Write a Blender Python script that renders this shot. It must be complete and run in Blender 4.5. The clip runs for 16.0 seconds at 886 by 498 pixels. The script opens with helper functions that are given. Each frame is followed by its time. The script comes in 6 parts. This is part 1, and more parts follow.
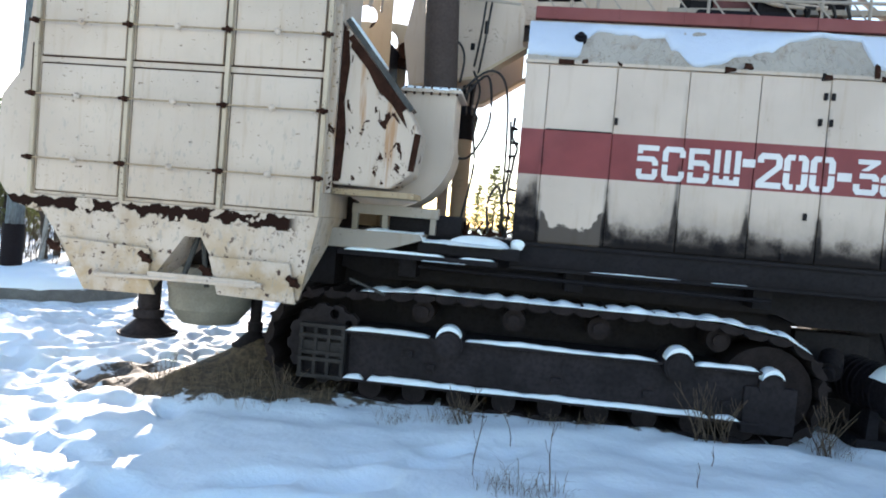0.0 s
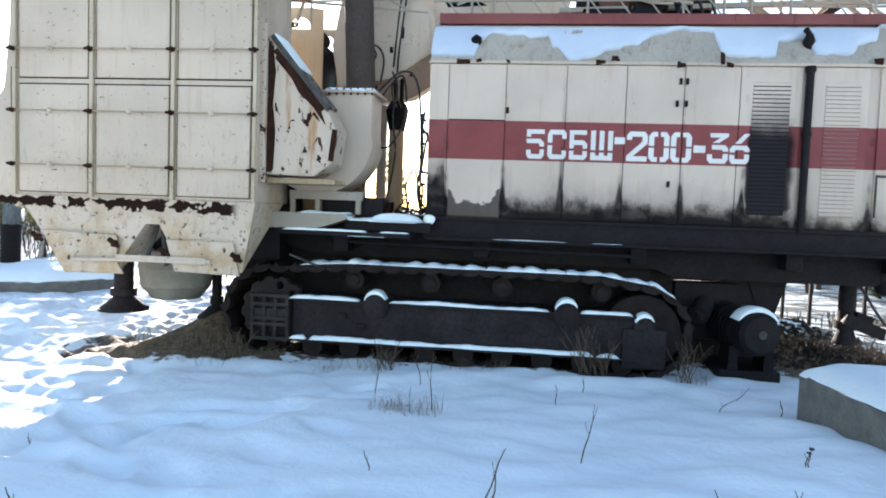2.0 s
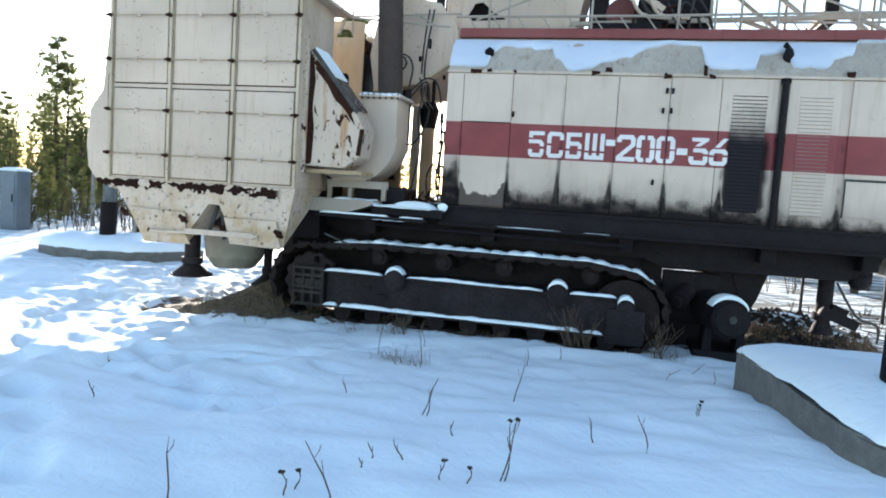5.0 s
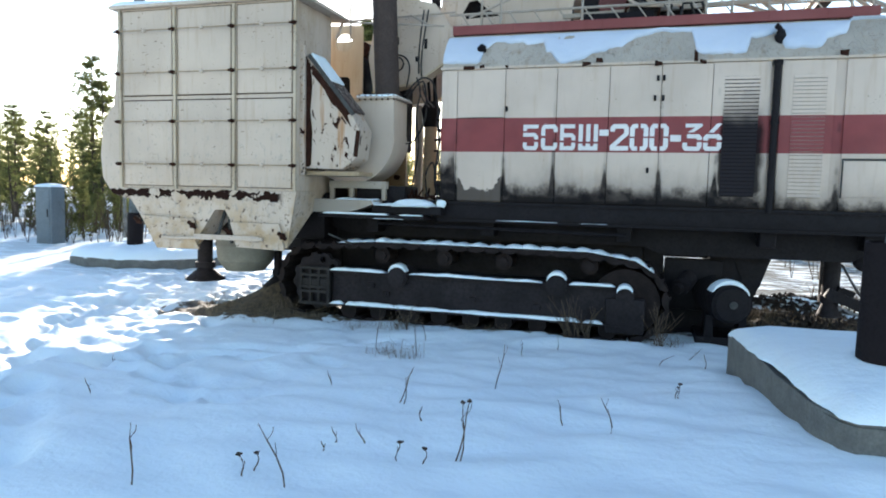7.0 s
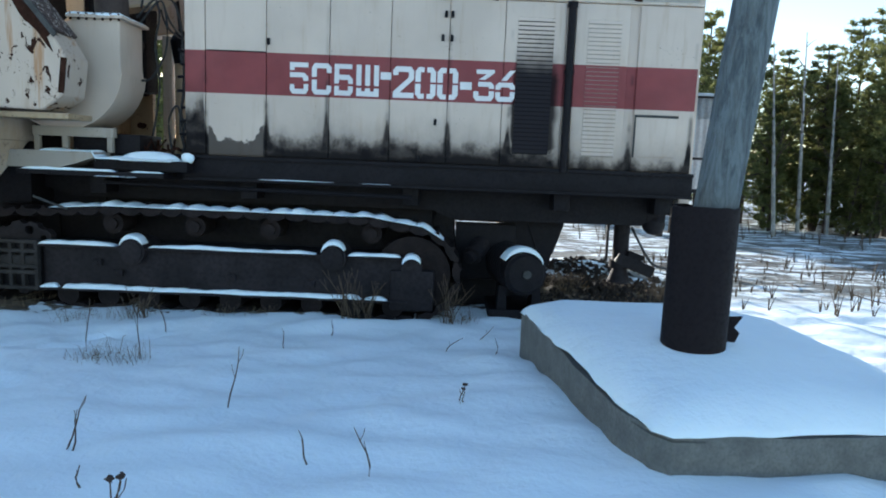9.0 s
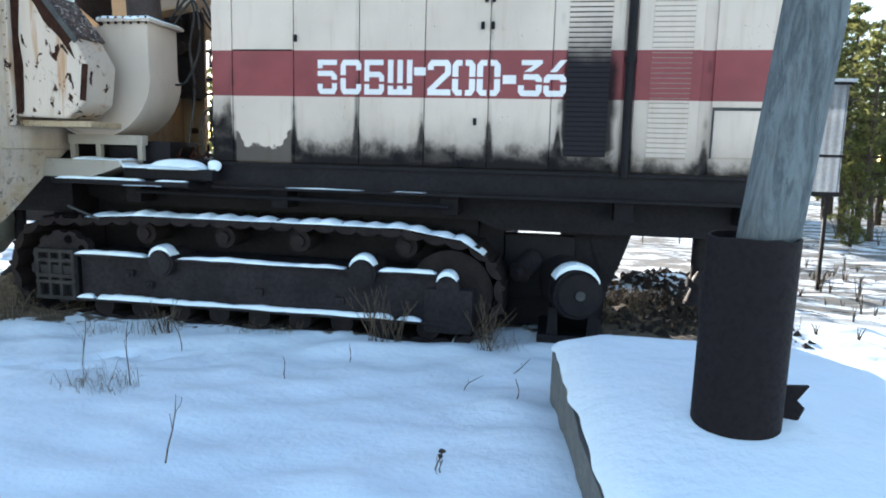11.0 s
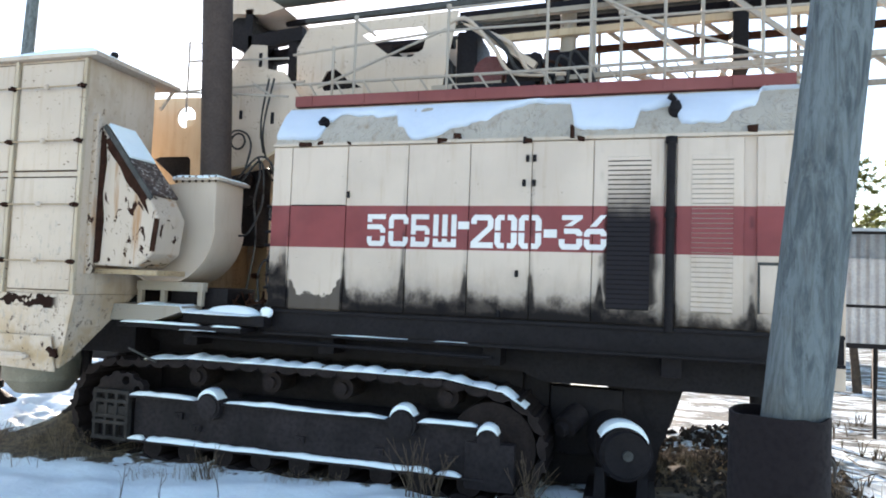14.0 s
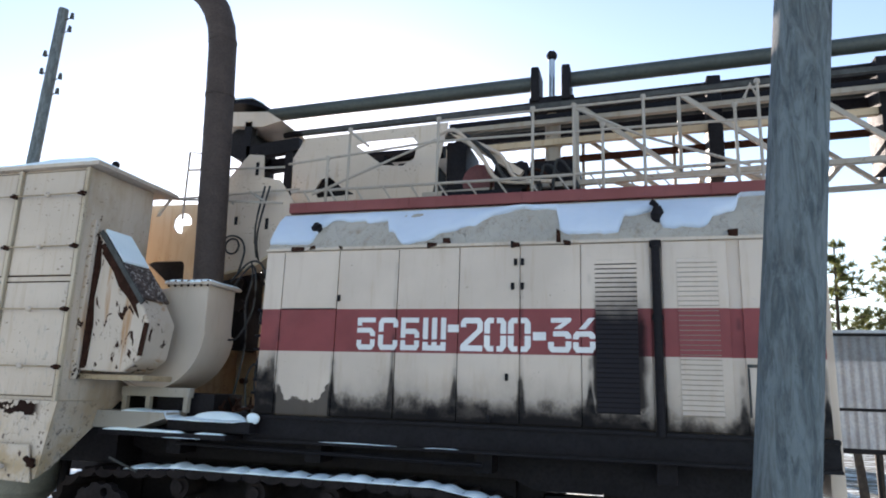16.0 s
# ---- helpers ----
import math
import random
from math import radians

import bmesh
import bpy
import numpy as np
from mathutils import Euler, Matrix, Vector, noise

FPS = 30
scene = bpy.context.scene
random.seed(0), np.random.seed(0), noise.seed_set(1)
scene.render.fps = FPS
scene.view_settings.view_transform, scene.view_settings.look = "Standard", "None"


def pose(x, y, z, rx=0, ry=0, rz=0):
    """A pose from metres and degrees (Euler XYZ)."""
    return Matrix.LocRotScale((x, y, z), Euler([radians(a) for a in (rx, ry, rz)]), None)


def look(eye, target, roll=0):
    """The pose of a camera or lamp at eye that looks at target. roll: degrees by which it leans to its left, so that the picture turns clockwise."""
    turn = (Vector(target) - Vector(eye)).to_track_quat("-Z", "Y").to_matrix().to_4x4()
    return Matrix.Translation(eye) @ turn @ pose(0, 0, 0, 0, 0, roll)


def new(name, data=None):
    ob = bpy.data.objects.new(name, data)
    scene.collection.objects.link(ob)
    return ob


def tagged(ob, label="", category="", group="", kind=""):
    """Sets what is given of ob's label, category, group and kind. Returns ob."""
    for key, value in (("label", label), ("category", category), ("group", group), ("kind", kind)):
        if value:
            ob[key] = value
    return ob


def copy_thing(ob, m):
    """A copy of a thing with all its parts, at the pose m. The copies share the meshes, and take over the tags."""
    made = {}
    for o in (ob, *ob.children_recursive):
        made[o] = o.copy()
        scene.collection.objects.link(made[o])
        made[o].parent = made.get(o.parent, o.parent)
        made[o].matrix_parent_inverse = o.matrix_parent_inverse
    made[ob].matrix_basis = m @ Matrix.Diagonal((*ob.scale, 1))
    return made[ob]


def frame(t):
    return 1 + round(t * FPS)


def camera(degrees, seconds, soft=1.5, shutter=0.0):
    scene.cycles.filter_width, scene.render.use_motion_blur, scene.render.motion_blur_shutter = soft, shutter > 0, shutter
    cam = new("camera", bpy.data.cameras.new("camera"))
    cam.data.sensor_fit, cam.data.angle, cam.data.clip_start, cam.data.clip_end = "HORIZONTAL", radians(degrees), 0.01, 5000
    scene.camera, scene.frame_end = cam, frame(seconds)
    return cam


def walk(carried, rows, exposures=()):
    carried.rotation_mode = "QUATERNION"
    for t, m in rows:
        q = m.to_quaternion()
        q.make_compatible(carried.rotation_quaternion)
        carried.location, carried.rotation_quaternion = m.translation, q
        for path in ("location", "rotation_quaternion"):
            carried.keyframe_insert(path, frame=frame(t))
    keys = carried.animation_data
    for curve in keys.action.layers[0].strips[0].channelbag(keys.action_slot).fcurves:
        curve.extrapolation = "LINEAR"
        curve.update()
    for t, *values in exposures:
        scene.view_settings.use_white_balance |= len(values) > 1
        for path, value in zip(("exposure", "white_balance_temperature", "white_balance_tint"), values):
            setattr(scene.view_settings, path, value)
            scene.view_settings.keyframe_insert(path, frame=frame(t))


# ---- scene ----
cam = camera(67.1, 16.0, soft=1.9)
PATH = [
    (0, (-0.12, 0.093, 1.628), (-0.348, 2.078, 1.553), 4.7),
    (0.5, (0.003, -0.107, 1.56), (-0.235, 1.876, 1.449), 1.3),
    (1, (0.303, -0.355, 1.59), (0.009, 1.622, 1.501), 4.3),
    (1.5, (0.517, -0.573, 1.682), (0.323, 1.413, 1.541), 0.6),
    (2, (0.827, -0.845, 1.599), (0.586, 1.137, 1.482), 2.1),
    (2.5, (1.001, -1.077, 1.646), (0.736, 0.902, 1.532), 2.4),
    (3, (1.243, -1.283, 1.642), (0.953, 0.688, 1.461), 1.4),
    (3.5, (1.31, -1.485, 1.625), (1.048, 0.485, 1.395), 2.9),
    (4, (1.351, -1.599, 1.642), (1.018, 0.365, 1.465), 2.7),
    (4.5, (1.442, -1.665, 1.646), (0.958, 0.266, 1.464), 4.4),
    (4.7, (1.562, -1.719, 1.643), (1.101, 0.22, 1.482), 3.9),
    (6.8, (2.239, -1.885, 1.621), (1.672, 0.026, 1.467), 0.7),
    (7, (2.192, -1.791, 1.611), (1.62, 0.119, 1.448), 1.4),
    (7.5, (1.979, -1.46, 1.522), (1.513, 0.467, 1.263), 1.2),
    (8, (2.068, -1.126, 1.512), (1.933, 0.837, 1.152), 1.9),
    (8.5, (2.177, -0.836, 1.582), (2.041, 1.152, 1.418), 2.8),
    (8.7, (2.241, -0.712, 1.559), (2.244, 1.277, 1.349), 2.0),
    (10.8, (2.915, 0.244, 1.621), (2.613, 2.19, 1.271), 3.0),
    (11, (2.969, 0.268, 1.661), (2.623, 2.217, 1.377), 1.5),
    (11.5, (3.193, 0.294, 1.732), (2.75, 2.24, 1.605), 4.0),
    (12, (3.275, 0.308, 1.764), (2.828, 2.258, 1.755), 0.9),
    (12.5, (3.181, 0.284, 1.782), (2.674, 2.218, 1.837), 1.0),
    (13, (3.189, 0.275, 1.778), (2.59, 2.182, 1.858), 1.7),
    (13.5, (3.182, 0.28, 1.783), (2.609, 2.194, 1.874), 2.0),
    (14, (3.177, 0.273, 1.783), (2.624, 2.192, 1.9), 2.1),
    (14.5, (3.215, 0.26, 1.78), (2.628, 2.151, 2.061), 1.8),
    (15, (3.193, 0.232, 1.795), (2.577, 2.105, 2.128), 1.9),
    (15.5, (3.199, 0.222, 1.792), (2.571, 2.083, 2.167), 1.7),
    (16, (3.237, 0.238, 1.77), (2.7, 2.117, 2.195), 1.9),
]
LIGHT = [(0, 1.64, 6700, 17), (1.0, 1.67, 6700, 17), (2.0, 1.72, 6720, 17), (2.5, 1.72, 6720, 17), (4.5, 1.64, 6570, 14), (7.0, 1.50, 6520, 13), (7.5, 0.9, 5550, 5), (8.0, 1.05, 5450, 5), (8.5, 1.15, 5770, 8), (11.0, 1.88, 6550, 15),
         (11.5, 1.93, 6820, 18), (12.5, 1.93, 7000, 19), (13.5, 1.90, 7000, 18), (14.0, 1.86, 7000, 18), (14.5, 1.78, 6950, 19), (15.0, 1.58, 6920, 19), (16.0, 1.22, 6800, 20)]
walk(cam, [(t, look(eye, target, roll)) for t, eye, target, roll in PATH], LIGHT)

# ---- light ----
world = bpy.data.worlds.new("sky")
scene.world = world
world.use_nodes = True
SUN_EL, SUN_AZ = 13.5, -25.2          # degrees above the ground; degrees from +y, negative towards -x
_nt = world.node_tree
_sky = _nt.nodes.new("ShaderNodeTexSky")
_sky.sky_type, _sky.sun_disc = "NISHITA", False
_sky.sun_elevation, _sky.sun_rotation = radians(SUN_EL), radians(SUN_AZ)
_sky.air_density, _sky.dust_density, _sky.ozone_density = 1.0, 0.2, 1.3
_nt.links.new(_sky.outputs[0], _nt.nodes["Background"].inputs[0])
_nt.nodes["Background"].inputs[1].default_value = 0.15
sun = new("sun", bpy.data.lights.new("sun", "SUN"))
sun.data.energy, sun.data.angle, sun.data.color = 4.5, radians(0.5), (1.0, 0.93, 0.82)
_d = Vector((math.sin(radians(SUN_AZ)) * math.cos(radians(SUN_EL)), math.cos(radians(SUN_AZ)) * math.cos(radians(SUN_EL)), math.sin(radians(SUN_EL))))
sun.matrix_world = look(_d * 60, (0, 0, 0))

# ---- node helpers ----


class Mat:
    """A small builder of node materials in world coordinates."""

    def __init__(self, name):
        self.m = bpy.data.materials.new(name)
        self.m.use_nodes = True
        self.t = self.m.node_tree
        self.bsdf = self.t.nodes["Principled BSDF"]
        self.pos = self.t.nodes.new("ShaderNodeNewGeometry").outputs["Position"]

    def link(self, a, b):
        if hasattr(a, "is_output"):
            self.t.links.new(a, b)
        else:
            b.default_value = a

    def axis(self, i):
        n = self.t.nodes.new("ShaderNodeSeparateXYZ")
        self.t.links.new(self.pos, n.inputs[0])
        return n.outputs[i]

    def math(self, op, a, b=0.0, c=0.0, clamp=False):
        n = self.t.nodes.new("ShaderNodeMath")
        n.operation, n.use_clamp = op, clamp
        for v, s in zip((a, b, c), n.inputs):
            self.link(v, s)
        return n.outputs[0]

    def ramp(self, v, a, b, lo=0.0, hi=1.0, smooth=True):
        n = self.t.nodes.new("ShaderNodeMapRange")
        n.interpolation_type = "SMOOTHSTEP" if smooth else "LINEAR"
        for x, k in ((v, 0), (a, 1), (b, 2), (lo, 3), (hi, 4)):
            self.link(x, n.inputs[k])
        return n.outputs[0]

    def noise(self, scale, detail=4.0, rough=0.55, stretch=(1, 1, 1), distort=0.0):
        m = self.t.nodes.new("ShaderNodeMapping")
        m.inputs["Scale"].default_value = stretch
        self.t.links.new(self.pos, m.inputs[0])
        n = self.t.nodes.new("ShaderNodeTexNoise")
        n.inputs["Scale"].default_value, n.inputs["Detail"].default_value = scale, detail
        n.inputs["Roughness"].default_value, n.inputs["Distortion"].default_value = rough, distort
        self.t.links.new(m.outputs[0], n.inputs["Vector"])
        return n.outputs["Fac"]

    def random(self):
        return self.t.nodes.new("ShaderNodeObjectInfo").outputs["Random"]

    def mix(self, f, a, b):
        n = self.t.nodes.new("ShaderNodeMix")
        n.data_type = "RGBA"
        for v, k in ((f, 0), (a, 6), (b, 7)):
            self.link((*v, 1) if isinstance(v, tuple) else v, n.inputs[k])
        return n.outputs[2]

    def colour(self, c):
        self.link((*c, 1) if isinstance(c, tuple) else c, self.bsdf.inputs["Base Color"])

    def rough(self, r):
        self.link(r, self.bsdf.inputs["Roughness"])

    def metal(self, r):
        self.link(r, self.bsdf.inputs["Metallic"])

    def bump(self, h, strength=0.3, dist=0.01):
        n = self.t.nodes.new("ShaderNodeBump")
        n.inputs["Strength"].default_value, n.inputs["Distance"].default_value = strength, dist
        self.link(h, n.inputs["Height"])
        self.t.links.new(n.outputs[0], self.bsdf.inputs["Normal"])


RUST = (0.055, 0.024, 0.015)


def worn_paint(name, base, rust=0.35, stain=0.4, rough=0.55):
    """Old enamel paint: faded, grimy in streaks, with chips of rust."""
    k = Mat(name)
    fade = k.ramp(k.noise(1.3, 5), 0.3, 0.7)
    c = k.mix(fade, base, tuple(v * 0.86 for v in base))
    streak = k.ramp(k.noise(5.0, 4, stretch=(3, 3, 0.35)), 0.5, 0.85, 0, stain)
    c = k.mix(streak, c, tuple(v * w for v, w in zip(base, (0.62, 0.5, 0.36))))
    spots = k.ramp(k.noise(48, 4, 0.65), 0.70 - 0.1 * rust, 0.73 - 0.1 * rust)
    blot = k.ramp(k.noise(3.1, 5, 0.65), 0.63 - 0.1 * rust, 0.68 - 0.1 * rust)
    chips = k.math("MULTIPLY", spots, blot)
    c = k.mix(chips, c, RUST)
    k.colour(c)
    k.rough(k.ramp(fade, 0, 1, rough, rough + 0.15))
    k.bump(k.noise(9, 5), 0.15, 0.01)
    return k, c


def plain(name, base, rough=0.6, metal=0.0, vary=0.75, scale=6, bump=0.25, gloss=0.5):
    k = Mat(name)
    k.bsdf.inputs["Specular IOR Level"].default_value = gloss
    f = k.ramp(k.noise(scale, 5, 0.6), 0.3, 0.7)
    g = k.ramp(k.noise(scale * 9, 3, 0.6), 0.35, 0.75)
    c = k.mix(f, base, tuple(v * vary for v in base))
    c = k.mix(k.math("MULTIPLY", g, 0.5), c, tuple(v * vary * 0.8 for v in base))
    k.colour(c)
    k.rough(k.ramp(g, 0, 1, rough, min(1, rough + 0.15)))
    k.metal(metal)
    k.bump(k.noise(scale * 5, 4), bump, 0.01)
    return k.m


CREAM = (0.55, 0.445, 0.35)
SOOT = (0.0078, 0.0064, 0.0072)
BAND = (0.235, 0.048, 0.047)

M_CREAM = worn_paint("cream_paint", CREAM, 0.25, 0.35)[0].m
M_CREAM_RUSTY = worn_paint("cream_paint_rusty", CREAM, 0.95, 0.75)[0].m


def flashing_paint():
    """Creased flashing: worn, specked cream paint with dark brown lines along the folds."""
    k, c = worn_paint("flashing_paint", (0.43, 0.38, 0.315), 0.8, 0.8)
    fold = k.math("ABSOLUTE", k.math("SUBTRACT", k.noise(6.5, 3, 0.6, (1, 0.7, 0.7), 1.2), 0.5))
    c = k.mix(k.math("MULTIPLY", k.ramp(fold, 0.0, 0.010, 0.7, 0.0), k.ramp(k.noise(3.4, 3), 0.50, 0.62)), c, (0.09, 0.065, 0.05))
    speck = k.math("MULTIPLY", k.ramp(k.noise(55, 3, 0.6), 0.64, 0.67), k.ramp(k.noise(4, 3), 0.4, 0.6))
    k.colour(k.mix(speck, c, (0.10, 0.065, 0.045)))
    k.bump(k.math("ADD", k.noise(9, 5), k.ramp(fold, 0.0, 0.05, 0, 0.6)), 0.6, 0.02)
    return k.m


M_FLASHING = flashing_paint()
M_GRIMY = worn_paint("grimy_mast_paint", (0.33, 0.285, 0.23), 0.8, 0.7)[0].m
M_YELLOW = worn_paint("yellowed_paint", (0.52, 0.40, 0.26), 0.7, 0.7)[0].m
M_RAIL = worn_paint("rail_paint", (0.36, 0.31, 0.255), 0.9, 0.8)[0].m
M_STAINED = worn_paint("rust_stained_yellow", (0.36, 0.26, 0.15), 1.3, 1.0)[0].m
M_RIB = worn_paint("stained_rib_paint", (0.50, 0.405, 0.29), 1.1, 0.95)[0].m
M_REDPAINT = worn_paint("red_paint", (0.20, 0.045, 0.04), 0.4, 0.4)[0].m


def collector_paint():
    """Cream paint with a row of bare rust patches where the lower flange was scraped."""
    k, c = worn_paint("collector_paint", CREAM, 0.45, 0.45)
    z, x = k.axis(2), k.axis(0)
    band = k.math("MULTIPLY", k.ramp(k.math("ADD", z, k.ramp(k.noise(9, 3), 0.3, 0.7, -0.03, 0.03)), 1.485, 1.50), k.ramp(k.math("ADD", z, k.ramp(k.noise(12, 3), 0.3, 0.7, -0.02, 0.02)), 1.58, 1.592, 1, 0))
    patch = k.ramp(k.noise(4.6, 4, 0.55, (1, 0.4, 1.0)), 0.44, 0.455)
    f = k.math("MULTIPLY", k.math("MULTIPLY", band, patch), k.ramp(x, -1.95, -1.85, 1, 0))
    rib = k.math("PINGPONG", k.math("ADD", x, 4.17), 0.41)
    seep = k.math("MULTIPLY", k.ramp(rib, 0.0, 0.09, 0.4, 0.0), k.ramp(k.noise(3.0, 4, 0.6, (1, 1, 0.5)), 0.45, 0.65))
    c = k.mix(seep, c, (0.30, 0.19, 0.09))
    low = k.math("MULTIPLY", k.ramp(z, 1.0, 1.9, 0.85, 0), k.ramp(k.noise(2.2, 6, 0.7), 0.42, 0.62))
    c = k.mix(low, c, (0.40, 0.27, 0.14))
    peel = k.math("MULTIPLY", k.ramp(k.noise(15, 4, 0.7), 0.595, 0.62), k.ramp(z, 1.2, 1.8, 1, 0))
    c = k.mix(peel, c, RUST)
    chip = k.math("MULTIPLY", k.ramp(k.noise(26, 3, 0.6, (0.7, 1, 1.3)), 0.665, 0.685), k.ramp(k.noise(1.7, 3, 0.5), 0.46, 0.60))
    c = k.mix(chip, c, (0.10, 0.055, 0.03))
    scuff = k.math("MULTIPLY", k.ramp(k.noise(17, 4, 0.7, (1.4, 1, 0.6)), 0.58, 0.63, 0, 0.55), k.ramp(z, 1.7, 2.9, 1, 0.15))
    c = k.mix(scuff, c, (0.30, 0.275, 0.24))
    k.link(k.ramp(f, 0, 1, 0.4, 0.04), k.bsdf.inputs["Specular IOR Level"])
    k.colour(k.mix(f, c, (0.018, 0.008, 0.006)))
    return k.m


M_COLLECTOR = collector_paint()


def chute_paint():
    """Cream paint from which large rust flakes have fallen, with runs below them."""
    k, c = worn_paint("chute_paint", CREAM, 0.9, 0.6)
    big = k.ramp(k.noise(8.5, 5, 0.6, (1.3, 1, 0.8), 0.6), 0.60, 0.612)
    run = k.ramp(k.noise(7, 3, 0.5, (3, 1, 0.22)), 0.55, 0.72, 0, 0.8)
    c = k.mix(run, c, (0.36, 0.17, 0.06))
    k.link(k.ramp(big, 0, 1, 0.4, 0.05), k.bsdf.inputs["Specular IOR Level"])
    k.colour(k.mix(big, c, (0.030, 0.012, 0.008)))
    return k.m


M_CHUTE = chute_paint()


def flaked_sheet():
    """Brown rusted sheet to which a few flakes of cream paint still cling."""
    k = Mat("flaking_sheet")
    c = k.mix(k.ramp(k.noise(9, 5, 0.7), 0.35, 0.65), (0.035, 0.022, 0.018), (0.095, 0.06, 0.045))
    fleck = k.math("MULTIPLY", k.ramp(k.noise(30, 4, 0.7), 0.55, 0.58), k.ramp(k.noise(6, 3, 0.5), 0.34, 0.52))
    k.colour(k.mix(fleck, c, (0.46, 0.41, 0.36)))
    k.rough(0.9)
    k.bump(k.math("ADD", k.noise(14, 5), fleck), 0.6, 0.01)
    return k.m


M_FLAKED = flaked_sheet()


def housing_paint():
    """Cream side with its red band; oil soot has crept up from the deck, highest along the door joints."""
    k, c = worn_paint("housing_paint", (0.60, 0.485, 0.39), 0.55, 0.4)
    z, x = k.axis(2), k.axis(0)
    band = k.math("MULTIPLY", k.ramp(z, 2.122, 2.126), k.ramp(z, 2.516, 2.52, 1, 0))
    worn = k.mix(k.ramp(k.noise(2.5, 5), 0.35, 0.7), BAND, tuple(v * 0.8 for v in BAND))
    c = k.mix(band, c, worn)
    near = k.math("PINGPONG", x, 0.29)
    peak = k.math("ADD", k.math("MULTIPLY", k.ramp(near, 0.0, 0.045, 0.26, 0.0), k.ramp(k.noise(1.1, 2), 0.35, 0.65, 0.25, 1.0)), k.ramp(near, 0.0, 0.13, 0.06, 0.0))
    wob = k.ramp(k.noise(4.0, 5, 0.62, (1, 1, 0.7)), 0.25, 0.75, -0.08, 0.09)
    edge = k.math("ADD", k.math("ADD", peak, wob), k.ramp(x, 3.3, 3.6, 1.685, 1.595))
    edge = k.math("ADD", edge, k.ramp(x, -0.03, 0.0, 0.3, 0.0))
    soot = k.math("MAXIMUM", k.ramp(k.math("SUBTRACT", edge, z), -0.13, 0.09), k.ramp(k.math("SUBTRACT", edge, z), -0.34, 0.05, 0.0, 0.34))
    soot = k.math("MULTIPLY", soot, k.ramp(k.noise(5, 4, 0.6), 0.3, 0.65, 0.86, 1.0))
    blow = k.ramp(k.noise(5, 3, 0.5), 0.3, 0.7, -0.05, 0.05)
    bx, bz = k.math("ADD", x, k.math("MULTIPLY", blow, 0.3)), k.math("ADD", z, blow)
    bay = k.math("MULTIPLY", k.math("MULTIPLY", k.ramp(bx, 2.91, 2.95), k.ramp(bx, 3.31, 3.39, 1, 0)), k.math("MULTIPLY", k.ramp(bz, 1.65, 1.71), k.ramp(bz, 2.32, 2.72, 1, 0)))
    soot = k.math("MAXIMUM", soot, k.math("MULTIPLY", bay, 0.95))
    soot = k.math("MAXIMUM", soot, k.math("MULTIPLY", k.ramp(k.math("ADD", z, k.math("MULTIPLY", wob, 0.5)), 1.58, 1.80, 1, 0), k.ramp(x, 3.2, 3.5, 0.99, 0.25)))
    rag = k.ramp(k.noise(7, 5, 0.65), 0.25, 0.75, -0.05, 0.05)
    inside = k.math("MULTIPLY", k.ramp(x, 0.02, 0.035), k.ramp(x, 0.545, 0.56, 1, 0))
    dip = k.ramp(k.math("ABSOLUTE", k.math("SUBTRACT", x, 0.29)), 0.15, 0.27, 0.0, 0.16)
    film = k.ramp(k.math("SUBTRACT", z, k.math("ADD", k.math("ADD", rag, dip), 1.665)), -0.012, 0.012, 0.84, 0.0)
    soot = k.math("ADD", k.math("MULTIPLY", soot, k.math("SUBTRACT", 1.0, inside)), k.math("MULTIPLY", film, inside))
    runs = k.math("MULTIPLY", k.ramp(near, 0.0, 0.03, 0.55, 0.0), k.ramp(k.noise(2.0, 3, 0.5, (1, 1, 1.6)), 0.5, 0.62))
    c = k.mix(k.math("MULTIPLY", runs, k.ramp(z, 2.2, 2.7, 1, 0.35)), c, SOOT)
    k.colour(k.mix(soot, c, SOOT))
    k.link(k.ramp(soot, 0, 1, 0.4, 0.1), k.bsdf.inputs["Specular IOR Level"])
    return k.m


M_HOUSING = housing_paint()


def louvre_paint(name, sooty):
    k, c = worn_paint(name, (0.60, 0.485, 0.39), 0.4, 0.4)
    z, x = k.axis(2), k.axis(0)
    if sooty:
        wob = k.ramp(k.noise(4, 3, 0.5), 0.3, 0.7, -0.06, 0.06)
        s = k.math("MULTIPLY", k.ramp(k.math("ADD", z, wob), 2.36, 2.86, 1, 0), k.ramp(k.math("ADD", z, k.math("MULTIPLY", wob, 0.3)), 1.57, 1.64))
        c = k.mix(s, c, (0.022, 0.019, 0.021))
        k.link(k.ramp(s, 0, 1, 0.4, 0.08), k.bsdf.inputs["Specular IOR Level"])
    else:
        band = k.math("MULTIPLY", k.ramp(z, 2.122, 2.126), k.ramp(z, 2.516, 2.52, 1, 0))
        c = k.mix(band, c, BAND)
    k.colour(c)
    return k.m


M_LOUVRE_SOOT = louvre_paint("louvre_sooty", True)
M_LOUVRE = louvre_paint("louvre_paint", False)
M_WHITE = worn_paint("white_lettering", (0.70, 0.68, 0.65), 0.1, 0.15)[0].m
M_BANDRED = worn_paint("band_red", BAND, 0.2, 0.2)[0].m
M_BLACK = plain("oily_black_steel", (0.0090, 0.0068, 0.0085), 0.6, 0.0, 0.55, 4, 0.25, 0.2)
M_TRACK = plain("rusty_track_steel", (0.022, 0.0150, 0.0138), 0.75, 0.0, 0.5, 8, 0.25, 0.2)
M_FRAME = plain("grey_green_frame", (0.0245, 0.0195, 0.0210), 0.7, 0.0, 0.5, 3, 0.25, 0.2)
